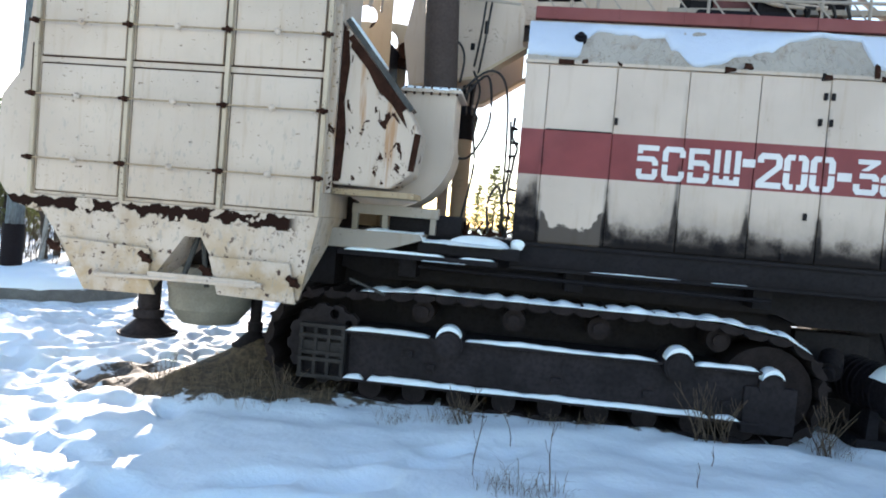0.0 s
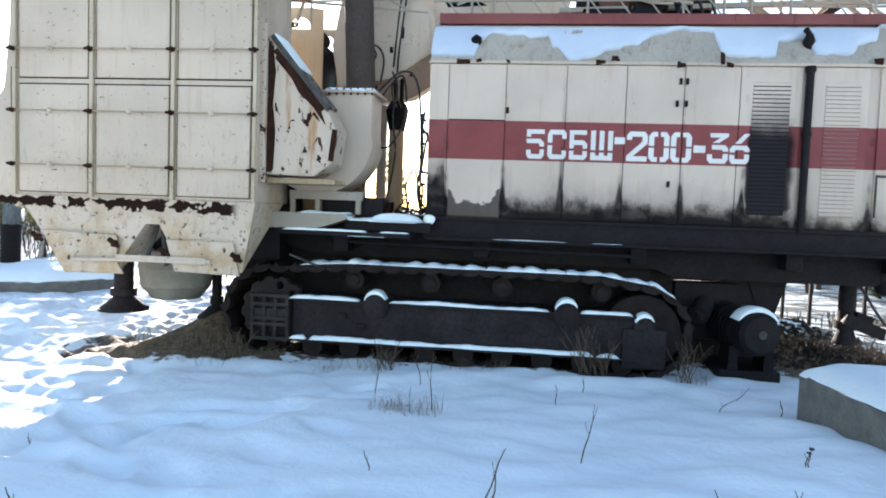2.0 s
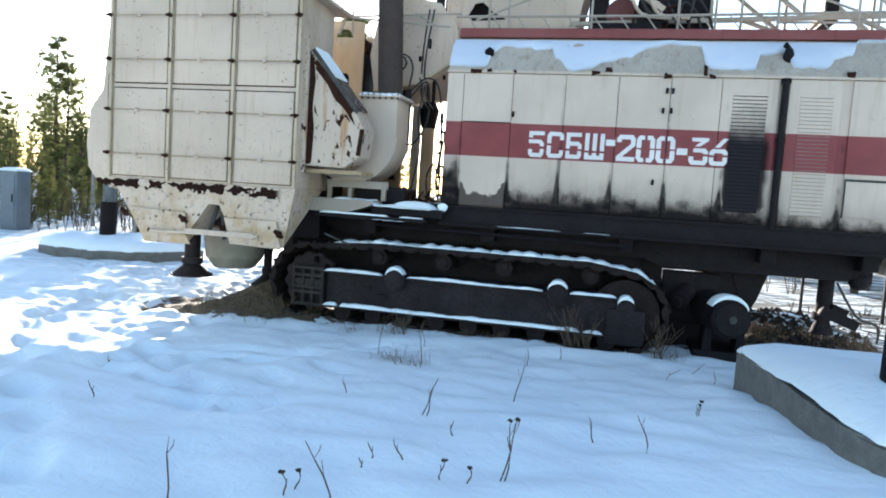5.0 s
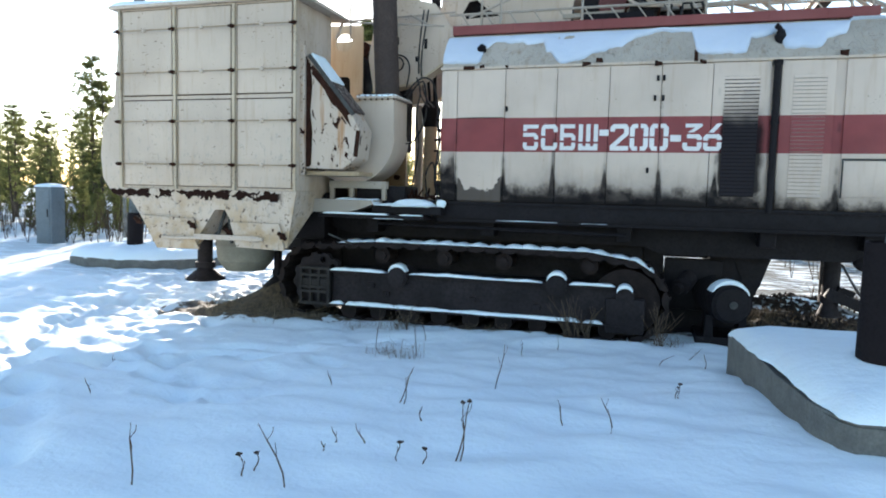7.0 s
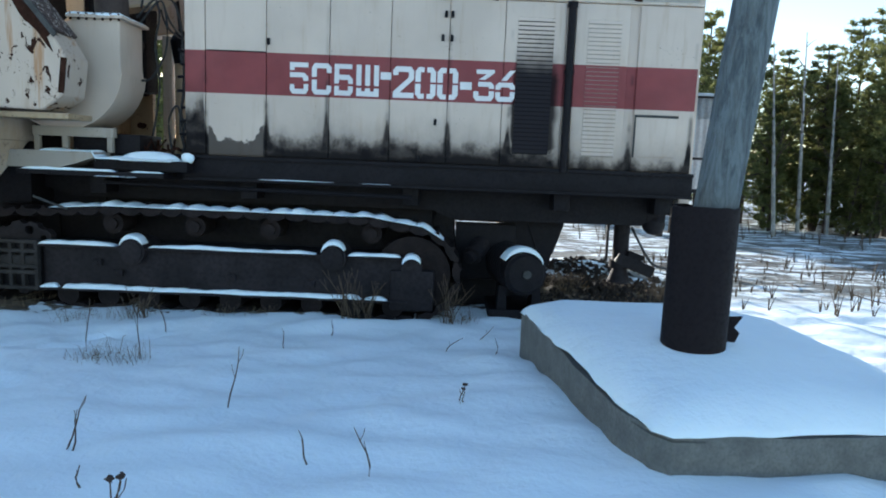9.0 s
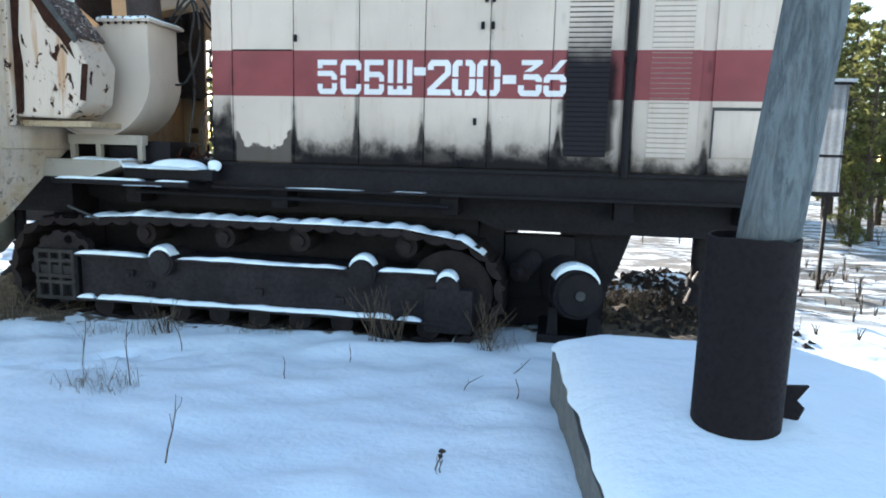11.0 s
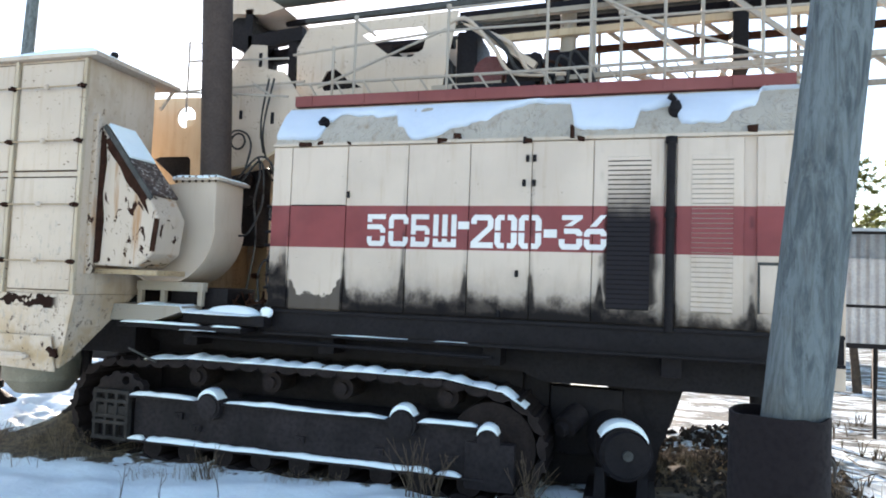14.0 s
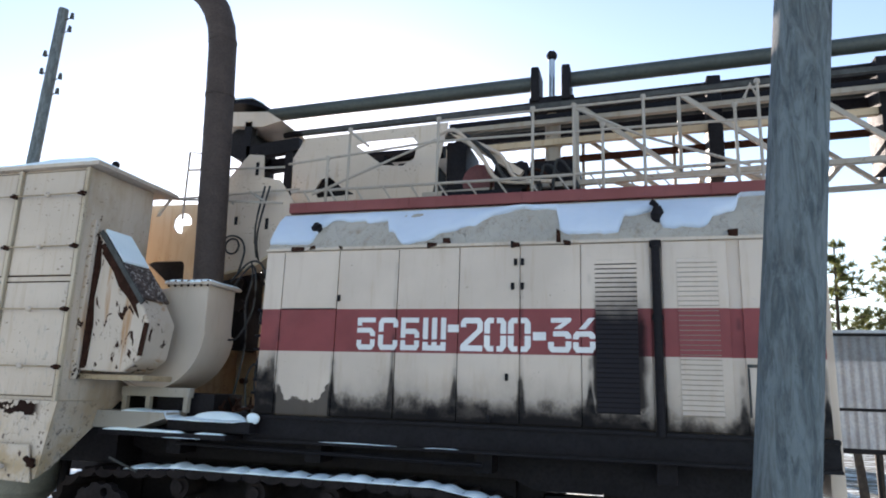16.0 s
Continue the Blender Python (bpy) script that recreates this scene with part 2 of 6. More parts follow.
M_GREYPLATE = plain("grey_cast_steel", (0.075, 0.075, 0.07), 0.7, 0.0, 0.55, 9, 0.25, 0.25)
M_GUARD = plain("dull_guard_steel", (0.045, 0.040, 0.037), 0.75, 0.0, 0.5, 9, 0.25, 0.2)
M_PIPE = plain("brown_exhaust_steel", (0.066, 0.046, 0.038), 0.75, 0.0, 0.7, 5, 0.25, 0.3)
M_COLLAR = plain("tarred_steel_collar", (0.012, 0.008, 0.009), 0.65, 0.0, 0.8, 5, 0.12, 0.15)
M_GREEN = plain("dark_green_rod", (0.055, 0.065, 0.055), 0.5, 0.0, 0.7, 3)
M_RUSTY = plain("rusted_iron", (0.045, 0.019, 0.012), 0.85, 0.0, 0.5, 12, 0.25, 0.1)
M_OUTLINE = plain("brown_outline", (0.20, 0.145, 0.10), 0.9, 0.0, 0.35, 3, 0.25, 0.1)
M_CABLE = plain("black_rubber", (0.012, 0.012, 0.012), 0.5, 0.0, 0.8, 10)
M_ZINC = plain("zinc_sheet", (0.36, 0.39, 0.42), 0.45, 0.35, 0.8, 3, 0.1)
M_CONCRETE = plain("weathered_concrete", (0.18, 0.175, 0.155), 0.85, 0.0, 0.65, 7, 0.6)
M_CABINET = plain("blue_grey_cabinet", (0.15, 0.18, 0.20), 0.5, 0.0, 0.8, 3)
M_BARK = plain("pine_bark", (0.085, 0.06, 0.042), 0.9, 0.0, 0.5, 9, 0.8)
M_TWIG = plain("dry_stalk", (0.11, 0.075, 0.045), 0.9, 0.0, 0.6, 20)
M_SEED = plain("dried_seed_head", (0.05, 0.03, 0.02), 0.9, 0.0, 0.6, 30)
M_GRASS = plain("dry_grass", (0.20, 0.145, 0.085), 0.9, 0.0, 0.6, 10)


def wood():
    k = Mat("weathered_pole_wood")
    g = k.noise(11, 7, 0.75, (2.0, 2.0, 0.38), 0.8)
    f = k.noise(30, 5, 0.7, (2.0, 2.0, 0.35), 0.2)
    b = k.noise(2.4, 5, 0.65, (1, 1, 0.5))
    c = k.mix(k.ramp(g, 0.36, 0.62), (0.055, 0.068, 0.072), (0.155, 0.178, 0.18))
    c = k.mix(k.ramp(f, 0.45, 0.7, 0, 0.6), c, (0.09, 0.095, 0.09))
    c = k.mix(k.ramp(b, 0.5, 0.75, 0, 0.75), c, (0.10, 0.085, 0.068))
    crack = k.ramp(k.noise(16, 5, 0.65, (2.6, 2.6, 0.20), 0.5), 0.66, 0.70, 0, 0.8)
    k.colour(k.mix(crack, c, (0.022, 0.02, 0.018)))
    k.rough(0.9)
    k.bump(k.math("SUBTRACT", k.math("ADD", g, k.math("MULTIPLY", f, 0.5)), crack), 0.8, 0.015)
    return k.m


M_WOOD = wood()


def snow_mat(name, dirty, a=(0.82, 0.90, 0.91), b=(0.76, 0.85, 0.87)):
    k = Mat(name)
    c = k.mix(k.ramp(k.noise(1.1, 5), 0.3, 0.7), a, b)
    if dirty:
        x, y = k.axis(0), k.axis(1)
        wob = k.ramp(k.noise(2.2, 6, 0.7), 0.2, 0.8, -0.35, 0.35)
        total = None
        for cx, cy, rx, ry in ((0.0, 7.2, 3.0, 1.25), (-2.7, 5.95, 1.3, 0.62), (3.85, 7.3, 1.3, 1.0)):
            ex = k.math("POWER", k.math("ABSOLUTE", k.math("DIVIDE", k.math("SUBTRACT", x, cx), rx)), 2.0)
            ey = k.math("POWER", k.math("ABSOLUTE", k.math("DIVIDE", k.math("SUBTRACT", y, cy), ry)), 2.0)
            e = k.math("SQRT", k.math("ADD", ex, ey))
            m = k.ramp(k.math("ADD", e, wob), 0.95, 1.05, 1, 0)
            total = m if total is None else k.math("MAXIMUM", total, m)
        soil = k.mix(k.ramp(k.noise(14, 5, 0.7), 0.35, 0.65), (0.045, 0.033, 0.022), (0.16, 0.115, 0.065))
        far = k.math("MULTIPLY", k.ramp(y, 7.0, 8.5), k.ramp(k.noise(1.6, 7, 0.72, (0.6, 1.5, 1)), 0.43, 0.53, 0, 0.92))
        far = k.math("MULTIPLY", far, k.ramp(x, 1.0, 4.0, 0.3, 1.0))
        c = k.mix(far, c, k.mix(k.ramp(k.noise(6, 4), 0.4, 0.6), (0.11, 0.09, 0.06), (0.055, 0.055, 0.035)))
        c = k.mix(total, c, soil)
    k.colour(c)
    k.rough(0.75)
    k.link(0.08, k.bsdf.inputs["Subsurface Weight"])
    k.bsdf.inputs["Subsurface Radius"].default_value = (0.03, 0.04, 0.05)
    h = k.math("ADD", k.noise(3.5, 6, 0.6), k.math("MULTIPLY", k.noise(40, 3), 0.08))
    k.bump(h, 0.5, 0.06)
    return k.m


M_SNOW = snow_mat("snow", False)
# snow for the roof slope, its dimmer light put into a darker colour
M_SLOPE_SNOW = snow_mat("dimmed_roof_snow", False, (0.58, 0.64, 0.72), (0.48, 0.55, 0.64))
M_GROUND = snow_mat("snow_ground", True)


def needles(name, a, b):
    k = Mat(name)
    n = k.t.nodes
    c = k.mix(k.random(), a, b)
    c = k.mix(k.ramp(k.noise(2.0, 3), 0.3, 0.7), c, tuple(v * 0.6 for v in a))
    d, tr, mx = n.new("ShaderNodeBsdfDiffuse"), n.new("ShaderNodeBsdfTranslucent"), n.new("ShaderNodeMixShader")
    k.link(c, d.inputs[0]), k.link(c, tr.inputs[0])
    mx.inputs[0].default_value = 0.68
    k.t.links.new(d.outputs[0], mx.inputs[1]), k.t.links.new(tr.outputs[0], mx.inputs[2])
    k.t.links.new(mx.outputs[0], n["Material Output"].inputs[0])
    return k.m


M_NEEDLE = needles("pine_needles", (0.17, 0.19, 0.075), (0.28, 0.28, 0.105))

# ---- mesh helpers ----


def box(bm, x0, x1, y0, y1, z0, z1, bevel=0.0):
    r = bmesh.ops.create_cube(bm, size=1)
    for v in r["verts"]:
        v.co = Vector(((x0 + x1) / 2 + v.co.x * (x1 - x0), (y0 + y1) / 2 + v.co.y * (y1 - y0), (z0 + z1) / 2 + v.co.z * (z1 - z0)))
    if bevel:
        es = list({e for v in r["verts"] for e in v.link_edges})
        bmesh.ops.bevel(bm, geom=es, offset=bevel, segments=2, profile=0.6, affect="EDGES")
    return bm


def rod(bm, a, b, r0, r1=None, seg=12, caps=True):
    a, b = Vector(a), Vector(b)
    r1 = r0 if r1 is None else r1
    r = bmesh.ops.create_cone(bm, cap_ends=caps, segments=seg, radius1=r0, radius2=r1, depth=(b - a).length)
    m = Matrix.Translation((a + b) / 2) @ (b - a).to_track_quat("Z", "Y").to_matrix().to_4x4()
    bmesh.ops.transform(bm, matrix=m, verts=r["verts"])
    return bm


def beam(bm, a, b, w, h):
    """A square bar from a to b, w wide and h high."""
    a, b = Vector(a), Vector(b)
    r = bmesh.ops.create_cube(bm, size=1)
    q = (b - a).to_track_quat("X", "Z").to_matrix().to_4x4()
    m = Matrix.Translation((a + b) / 2) @ q @ Matrix.Diagonal(((b - a).length, w, h, 1))
    bmesh.ops.transform(bm, matrix=m, verts=r["verts"])
    return bm


def tube(bm, pts, r, seg=8):
    """A bent pipe along pts."""
    pts = [Vector(p) for p in pts]
    rings = []
    for i, p in enumerate(pts):
        d = (pts[min(i + 1, len(pts) - 1)] - pts[max(i - 1, 0)]).normalized()
        q = d.to_track_quat("Z", "Y")
        rad = r[i] if isinstance(r, (list, tuple)) else r
        rings.append([bm.verts.new(p + q @ Vector((rad * math.cos(2 * math.pi * k / seg), rad * math.sin(2 * math.pi * k / seg), 0))) for k in range(seg)])
    for a, b in zip(rings, rings[1:]):
        for k in range(seg):
            bm.faces.new((a[k], a[(k + 1) % seg], b[(k + 1) % seg], b[k]))
    bm.faces.new(rings[0][::-1]), bm.faces.new(rings[-1])
    return bm


def plate(bm, outer, y0, y1, holes=()):
    """A plate in the x-z plane with holes through it, from y0 to y1."""
    loops, start = [], len(bm.verts)
    edges = []
    for loop in (outer, *holes):
        vs = [bm.verts.new((x, y0, z)) for x, z in loop]
        edges += [bm.edges.new((vs[i], vs[(i + 1) % len(vs)])) for i in range(len(vs))]
    if holes:
        r = bmesh.ops.triangle_fill(bm, use_beauty=True, use_dissolve=False, edges=edges)
        faces = [g for g in r["geom"] if isinstance(g, bmesh.types.BMFace)]
    else:
        faces = [bm.faces.new([e.verts[0] for e in edges])]
    r = bmesh.ops.extrude_face_region(bm, geom=faces)
    bmesh.ops.translate(bm, vec=(0, y1 - y0, 0), verts=[g for g in r["geom"] if isinstance(g, bmesh.types.BMVert)])
    bmesh.ops.recalc_face_normals(bm, faces=bm.faces[:])
    return bm


def ring(cx, cz, r, n=20, a0=0.0, a1=2 * math.pi, close=False):
    k = n - 1 if close else n
    return [(cx + r * math.cos(a0 + (a1 - a0) * i / k), cz + r * math.sin(a0 + (a1 - a0) * i / k)) for i in range(n)]


def mesh_of(name, bm, material, smooth=None):
    me = bpy.data.meshes.new(name)
    bmesh.ops.recalc_face_normals(bm, faces=bm.faces[:]) if len(bm.faces) < 3000 else None
    bm.to_mesh(me)
    bm.free()
    me.materials.append(material)
    if smooth is not None:
        for p in me.polygons:
            p.use_smooth = True
        me.set_sharp_from_angle(angle=radians(smooth))
    return me


def part(name, bm, material, parent, label="", smooth=35):
    ob = new(name, mesh_of(name, bm, material, smooth) if isinstance(bm, bmesh.types.BMesh) else bm)
    ob.parent = parent
    ob.matrix_parent_inverse = parent_world(parent).inverted()
    return tagged(ob, label)


def parent_world(ob):
    m = ob.matrix_basis.copy()
    return parent_world(ob.parent) @ ob.matrix_parent_inverse @ m if ob.parent else m


def thing(name, label, category, at, group="", kind=""):
    ob = new(name)
    ob.location = at
    ob.empty_display_size = 0.2
    return tagged(ob, label, category, group, kind)


def mesh_thing(name, bm, material, label, category, group="", kind="", smooth=35):
    return tagged(new(name, mesh_of(name, bm, material, smooth)), label, category, group, kind)


B = bmesh.new

# ---- ground ----


PRINTS = {}
CELL = 0.5


def add_print(x, y, a, deep, size=1.0):
    for i in (-1, 0, 1):
        for j in (-1, 0, 1):
            PRINTS.setdefault((math.floor(x / CELL) + i, math.floor(y / CELL) + j), []).append((x, y, math.cos(a) / size, math.sin(a) / size, deep))


def trail(rnd, x, y, a, n, deep, size=1.0):
    for i in range(n):
        a += rnd.uniform(-0.22, 0.22)
        x, y = x + 0.36 * math.cos(a), y + 0.36 * math.sin(a)
        s = 0.11 if i % 2 else -0.11
        add_print(x - s * math.sin(a), y + s * math.cos(a), a + rnd.uniform(-0.2, 0.2), deep * rnd.uniform(0.6, 1.2), size)


def print_depth(x, y):
    h = 0.0
    for px, py, c, s, deep in PRINTS.get((math.floor(x / CELL), math.floor(y / CELL)), ()):
        u, v = (x - px) * c + (y - py) * s, (y - py) * c - (x - px) * s
        q = (u / 0.19) ** 2 + (v / 0.10) ** 2
        if q < 4.0:
            h += deep * (math.exp(-q * q) - 0.12 * math.exp(-(q - 1.9) ** 2 * 2.5))
    return 0.14 * math.tanh(h / 0.14)


_rnd = random.Random(77)
for _x, _y, _a, _n in ((-3.0, 2.6, 1.9, 22), (-4.4, 3.2, 1.5, 22), (-2.6, 4.6, 2.3, 16), (-6.5, 4.0, 1.1, 20), (-3.6, 5.2, 1.7, 16), (-7.0, 6.2, 0.4, 14), (-5.2, 7.5, 0.1, 12), (-6.8, 8.6, 0.2, 14), (-5.0, 3.4, 0.9, 12), (-3.2, 6.8, 2.6, 12)):
    trail(_rnd, _x, _y, _a, _n, 0.075)
for _i in range(170):
    add_print(_rnd.uniform(-7.5, -2.9), _rnd.uniform(3.4, 11), _rnd.uniform(0, 6.28), _rnd.uniform(0.03, 0.06), _rnd.uniform(0.7, 1.0))
for _x, _y, _a, _n in ((-0.6, 0.4, 2.3, 17), (-1.9, 0.6, 1.9, 12), (-3.4, 1.2, 0.9, 10), (-2.4, 2.6, 0.5, 9), (-0.2, 1.6, 2.6, 12)):
    trail(_rnd, _x, _y, _a, _n, 0.075, 1.15)
for _i in range(26):
    add_print(_rnd.uniform(-4.0, 0.2), _rnd.uniform(0.6, 4.6), _rnd.uniform(0, 6.28), _rnd.uniform(0.03, 0.06), 1.2)


def ground_z(x, y):
    t = max(0.0, min(1.0, (5.7 - y) / 4.7))
    h = 0.28 * t * t * (3 - 2 * t) * (1 - 0.7 * max(0.0, min(1.0, (x - 4.9) / 1.2)))          # the ground rises gently away from the rig
    h += 0.05 * noise.noise((x * 0.45, y * 0.45, 3.1)) + 0.025 * noise.noise((x * 1.5, y * 1.5, 7.7))
    left = max(0.0, min(1.0, (-0.5 - x) / 2.5)) * max(0.0, min(1.0, (4.2 - y) / 1.5)) * max(0.25, min(1.0, (x + 4.5) / 1.5))
    h += left * 0.055 * noise.noise((x * 1.3 + y * 0.9, y * 0.5, 1.3)) + left * 0.035 * noise.noise((x * 3.1, y * 2.6, 4.3)) + 0.008 * noise.noise((x * 7.0, y * 6.0, 5.3))
    h += 0.045 * noise.noise((x * 2.2, y * 3.0, 9.1)) * min(1.0, max(0.0, (9 - y) / 2))
    h += 0.03 * math.exp(-((y - 5.5) / 0.35) ** 2) * max(0.0, min(1.0, (x + 1.0) / 2.0)) * max(0.0, min(1.0, (3.0 - x) / 0.5))
    # trodden snow beside the collector
    tread = max(0.0, min(1.0, (-2.2 - x) / 0.8)) * max(0.0, min(1.0, (y - 2.5) / 1.0)) * max(0.0, min(1.0, (12.5 - y) / 2))
    d = max(noise.noise((x * 3.2, y * 2.4, 0.5)), noise.noise((x * 4.6 + 7, y * 3.6, 8.5)))
    h -= tread * 0.05 * max(0.0, d - 0.10)
    h -= print_depth(x, y)
    # heap of soil and old grass in front of the track
    h += 0.13 * math.exp(-(((x + 2.75) / 0.7) ** 2 + ((y - 5.75) / 0.42) ** 2))
    # heap by the rear jack, and a farther mound added to block low sun
    h += 0.16 * math.exp(-(((x - 4.0) / 0.9) ** 2 + ((y - 7.5) / 0.6) ** 2)) + 0.30 * math.exp(-(((x - 4.2) / 0.85) ** 2 + ((y - 8.7) / 0.45) ** 2))
    # drift against the concrete footing
    h += 0.08 * math.exp(-(((x - 2.75) / 0.45) ** 2 + ((y - 3.9) / 0.9) ** 2)) + 0.07 * math.exp(-(((x - 3.7) / 1.5) ** 2 + ((y - 3.3) / 1.7) ** 2))
    # bump added under the rig to block sun beside the track's front
    h += 0.34 * math.exp(-(((x + 2.55) / 0.4) ** 2 + ((y - 6.35) / 0.35) ** 2))
    far = math.hypot(x - 1, y - 4)
    h += 0.25 * noise.noise((x * 0.09, y * 0.09, 2.2)) * min(1.0, max(0.0, (far - 9) / 12))
    return h


def axis_steps(lo, hi, step, out):
    v = list(np.arange(lo, hi, step))
    d, p = step, hi
    while p < out:
        v.append(p)
        d *= 1.13
        p += d
    v.append(out)
    d, p, w = step, lo, []
    while p > -out:
        d *= 1.13
        p -= d
        w.append(max(p, -out))
    return w[::-1] + v


def make_ground():
    xs, ys = axis_steps(-7.6, 6, 0.055, 900), axis_steps(-1.5, 10, 0.055, 900)
    verts = [(x, y, ground_z(x, y)) for y in ys for x in xs]
    n = len(xs)
    faces = [(j * n + i, j * n + i + 1, (j + 1) * n + i + 1, (j + 1) * n + i) for j in range(len(ys) - 1) for i in range(n - 1)]
    me = bpy.data.meshes.new("ground")
    me.from_pydata(verts, [], faces)
    me.materials.append(M_GROUND)
    for p in me.polygons:
        p.use_smooth = True
    tagged(new("ground", me), "snow-covered ground with trodden paths and bare soil", "ground", kind="structure")


make_ground()

# ---- drilling rig ----
rig = thing("drilling_rig", "old cream and red crawler-mounted drilling rig, sooty and rusting", "drilling rig", (1.0, 7.3, 0.0))

# -- platform: the black deck frame under everything
bm = B()
box(bm, -1.75, 4.68, 6.02, 8.62, 1.36, 1.53, 0.01)
platform = part("platform", bm, M_BLACK, rig, "oil-blackened steel deck frame")
bm = B()
box(bm, -0.2, 4.7, 5.955, 6.02, 1.30, 1.535, 0.006)
box(bm, -0.2, 4.7, 5.93, 6.0, 1.50, 1.53, 0.004)
box(bm, -0.2, 4.7, 5.92, 6.0, 1.29, 1.315, 0.004)
part("edge_channel", bm, M_BLACK, platform)
for y, low in ((6.35, 0.98), (7.9, 1.12)):
    bm = B()
    plate(bm, [(-1.9, 1.36), (4.68, 1.36), (4.66, 1.2), (4.35, low), (2.4, low), (2.2, max(low, 1.06)), (-1.5, 1.06), (-1.9, 1.18)], y, y + 0.35)
    part("girder", bm, M_BLACK, platform)
for x in (-1.2, 0.3, 1.9, 3.4, 4.4):
    bm = B()
    box(bm, x, x + 0.16, 6.1, 8.5, 1.12, 1.355, 0.008)
    part("cross_beam", bm, M_BLACK, platform)
bm = B()
rod(bm, (-1.0, 5.98, 1.235), (2.0, 5.98, 1.20), 0.018, seg=8)
part("pipe", bm, M_BLACK, platform)
bm = B()
plate(bm, [(-1.78, 1.36), (-1.78, 1.52), (-0.95, 1.52), (-0.95, 1.475), (-1.16, 1.40), (-1.30, 1.36)], 5.72, 6.6)
part("step_deck", bm, M_GRIMY, platform, "cream side deck with scraped edge")
bm = B()
box(bm, -1.68, -0.3, 5.70, 6.0, 1.30, 1.345, 0.004)
part("tread_board", bm, M_BLACK, platform)
bm = B()
box(bm, -1.0, -0.12, 5.80, 6.02, 1.36, 1.46, 0.008)
part("side_step", bm, M_BLACK, platform)
bm = B()
for x in (-1.62, -1.35, -0.92):
    box(bm, x, x + 0.05, 5.9, 5.95, 1.52, 1.75, 0.003)
box(bm, -1.62, -0.85, 5.88, 5.96, 1.66, 1.75, 0.004)
part("fan_bracket", bm, M_GRIMY, platform)
bm = B()
box(bm, -1.3, -0.65, 6.0, 6.5, 1.52, 1.70, 0.01)
part("fan_seat", bm, M_BLACK, platform)

# -- engine housing
Y0 = 5.98
bm = B()
prof = [(Y0 + 0.015, 1.51), (Y0 + 0.015, 3.11), (6.28, 3.54), (8.3, 3.58), (8.6, 3.11), (8.6, 1.51)]
a = [bm.verts.new((-0.2, y, z)) for y, z in prof]
b = [bm.verts.new((4.67, y, z)) for y, z in prof]
bm.faces.new(a[::-1]), bm.faces.new(b)
for i in range(len(prof)):
    j = (i + 1) % len(prof)
    bm.faces.new((a[i], a[j], b[j], b[i]))
housing = part("engine_housing", bm, M_HOUSING, rig, "cream engine housing with a red band and soot at the base")
SEAMS = [-0.2, 0.0, 0.58, 1.18, 1.76, 2.31, 2.83, 3.40, 3.49, 4.00, 4.09, 4.67]
for x0, x1 in zip(SEAMS, SEAMS[1:]):
    if x1 - x0 < 0.095:
        continue
    bm = B()
    box(bm, x0 + 0.0045, x1 - 0.0045, Y0 - 0.008, Y0 + 0.014, 1.545, 3.075, 0.004)
    part("door_panel", bm, M_HOUSING, housing)
bm = B()
box(bm, -0.21, 4.68, Y0 - 0.02, Y0 + 0.05, 3.085, 3.115, 0.006)
part("gutter", bm, M_CREAM_RUSTY, housing)
bm = B()
rod(bm, (3.445, 5.94, 1.50), (3.445, 5.94, 3.06), 0.036, seg=14)
rod(bm, (3.445, 5.94, 2.42), (3.445, 5.94, 2.46), 0.045, seg=14)
rod(bm, (3.445, 5.94, 3.03), (3.445, 5.94, 3.08), 0.048, seg=14)
part("drain_pipe", bm, M_BLACK, housing, "black drain pipe")
for x0, x1, mat in ((2.95, 3.29, M_LOUVRE_SOOT), (3.61, 3.92, M_LOUVRE)):
    # recess coloured dark, so the slat gaps show as shadow lines
    bm = B()
    box(bm, x0, x1, Y0 - 0.011, Y0 - 0.002, 1.66, 2.93)
    part("louvre_recess", bm, M_BLACK if mat is M_LOUVRE_SOOT else M_GRIMY, housing)
    for i in range(32):
        z = 1.665 + i * 0.0395
        lean, gap = (0.012 if i == 0 else 0.0, 0.0075) if mat is M_LOUVRE else (0.0, 0.0095)
        bm = B()
        vs = [bm.verts.new(p) for p in ((x0, Y0 - 0.011, z + 0.0395), (x1, Y0 - 0.011, z + 0.0395), (x1, Y0 - 0.021 - lean, z + gap), (x0, Y0 - 0.021 - lean, z + gap),
                                        (x0, Y0 - 0.008, z + 0.0395), (x1, Y0 - 0.008, z + 0.0395), (x1, Y0 - 0.018 - lean, z + gap - 0.002), (x0, Y0 - 0.018 - lean, z + gap - 0.002))]
        for q in ((0, 1, 2, 3), (3, 2, 6, 7), (7, 6, 5, 4), (0, 3, 7, 4), (1, 5, 6, 2)):
            bm.faces.new([vs[i2] for i2 in q])
        part("louvre_slat", bm, mat, housing, smooth=None)
bm = B()
box(bm, 4.115, 4.50, Y0 - 0.022, Y0 - 0.009, 1.68, 2.05, 0.004)
part("hatch", bm, M_HOUSING, housing)
bm = B()
box(bm, 4.10, 4.515, Y0 - 0.026, Y0 - 0.009, 2.052, 2.075, 0.003)
box(bm, 4.10, 4.113, Y0 - 0.026, Y0 - 0.009, 1.67, 2.05, 0.003)
part("hatch_frame", bm, M_GREYPLATE, housing)
for x, z in ((2.245, 2.715), (2.33, 2.715), (2.27, 2.93), (2.24, 3.09), (0.60, 2.62), (2.20, 1.93), (2.33, 2.93), (2.05, 1.58)):
    bm = B()
    box(bm, x - 0.014, x + 0.014, Y0 - 0.03, Y0 - 0.007, z - 0.03, z + 0.03, 0.005)
    part("latch", bm, M_BLACK, housing, "dark door latch")
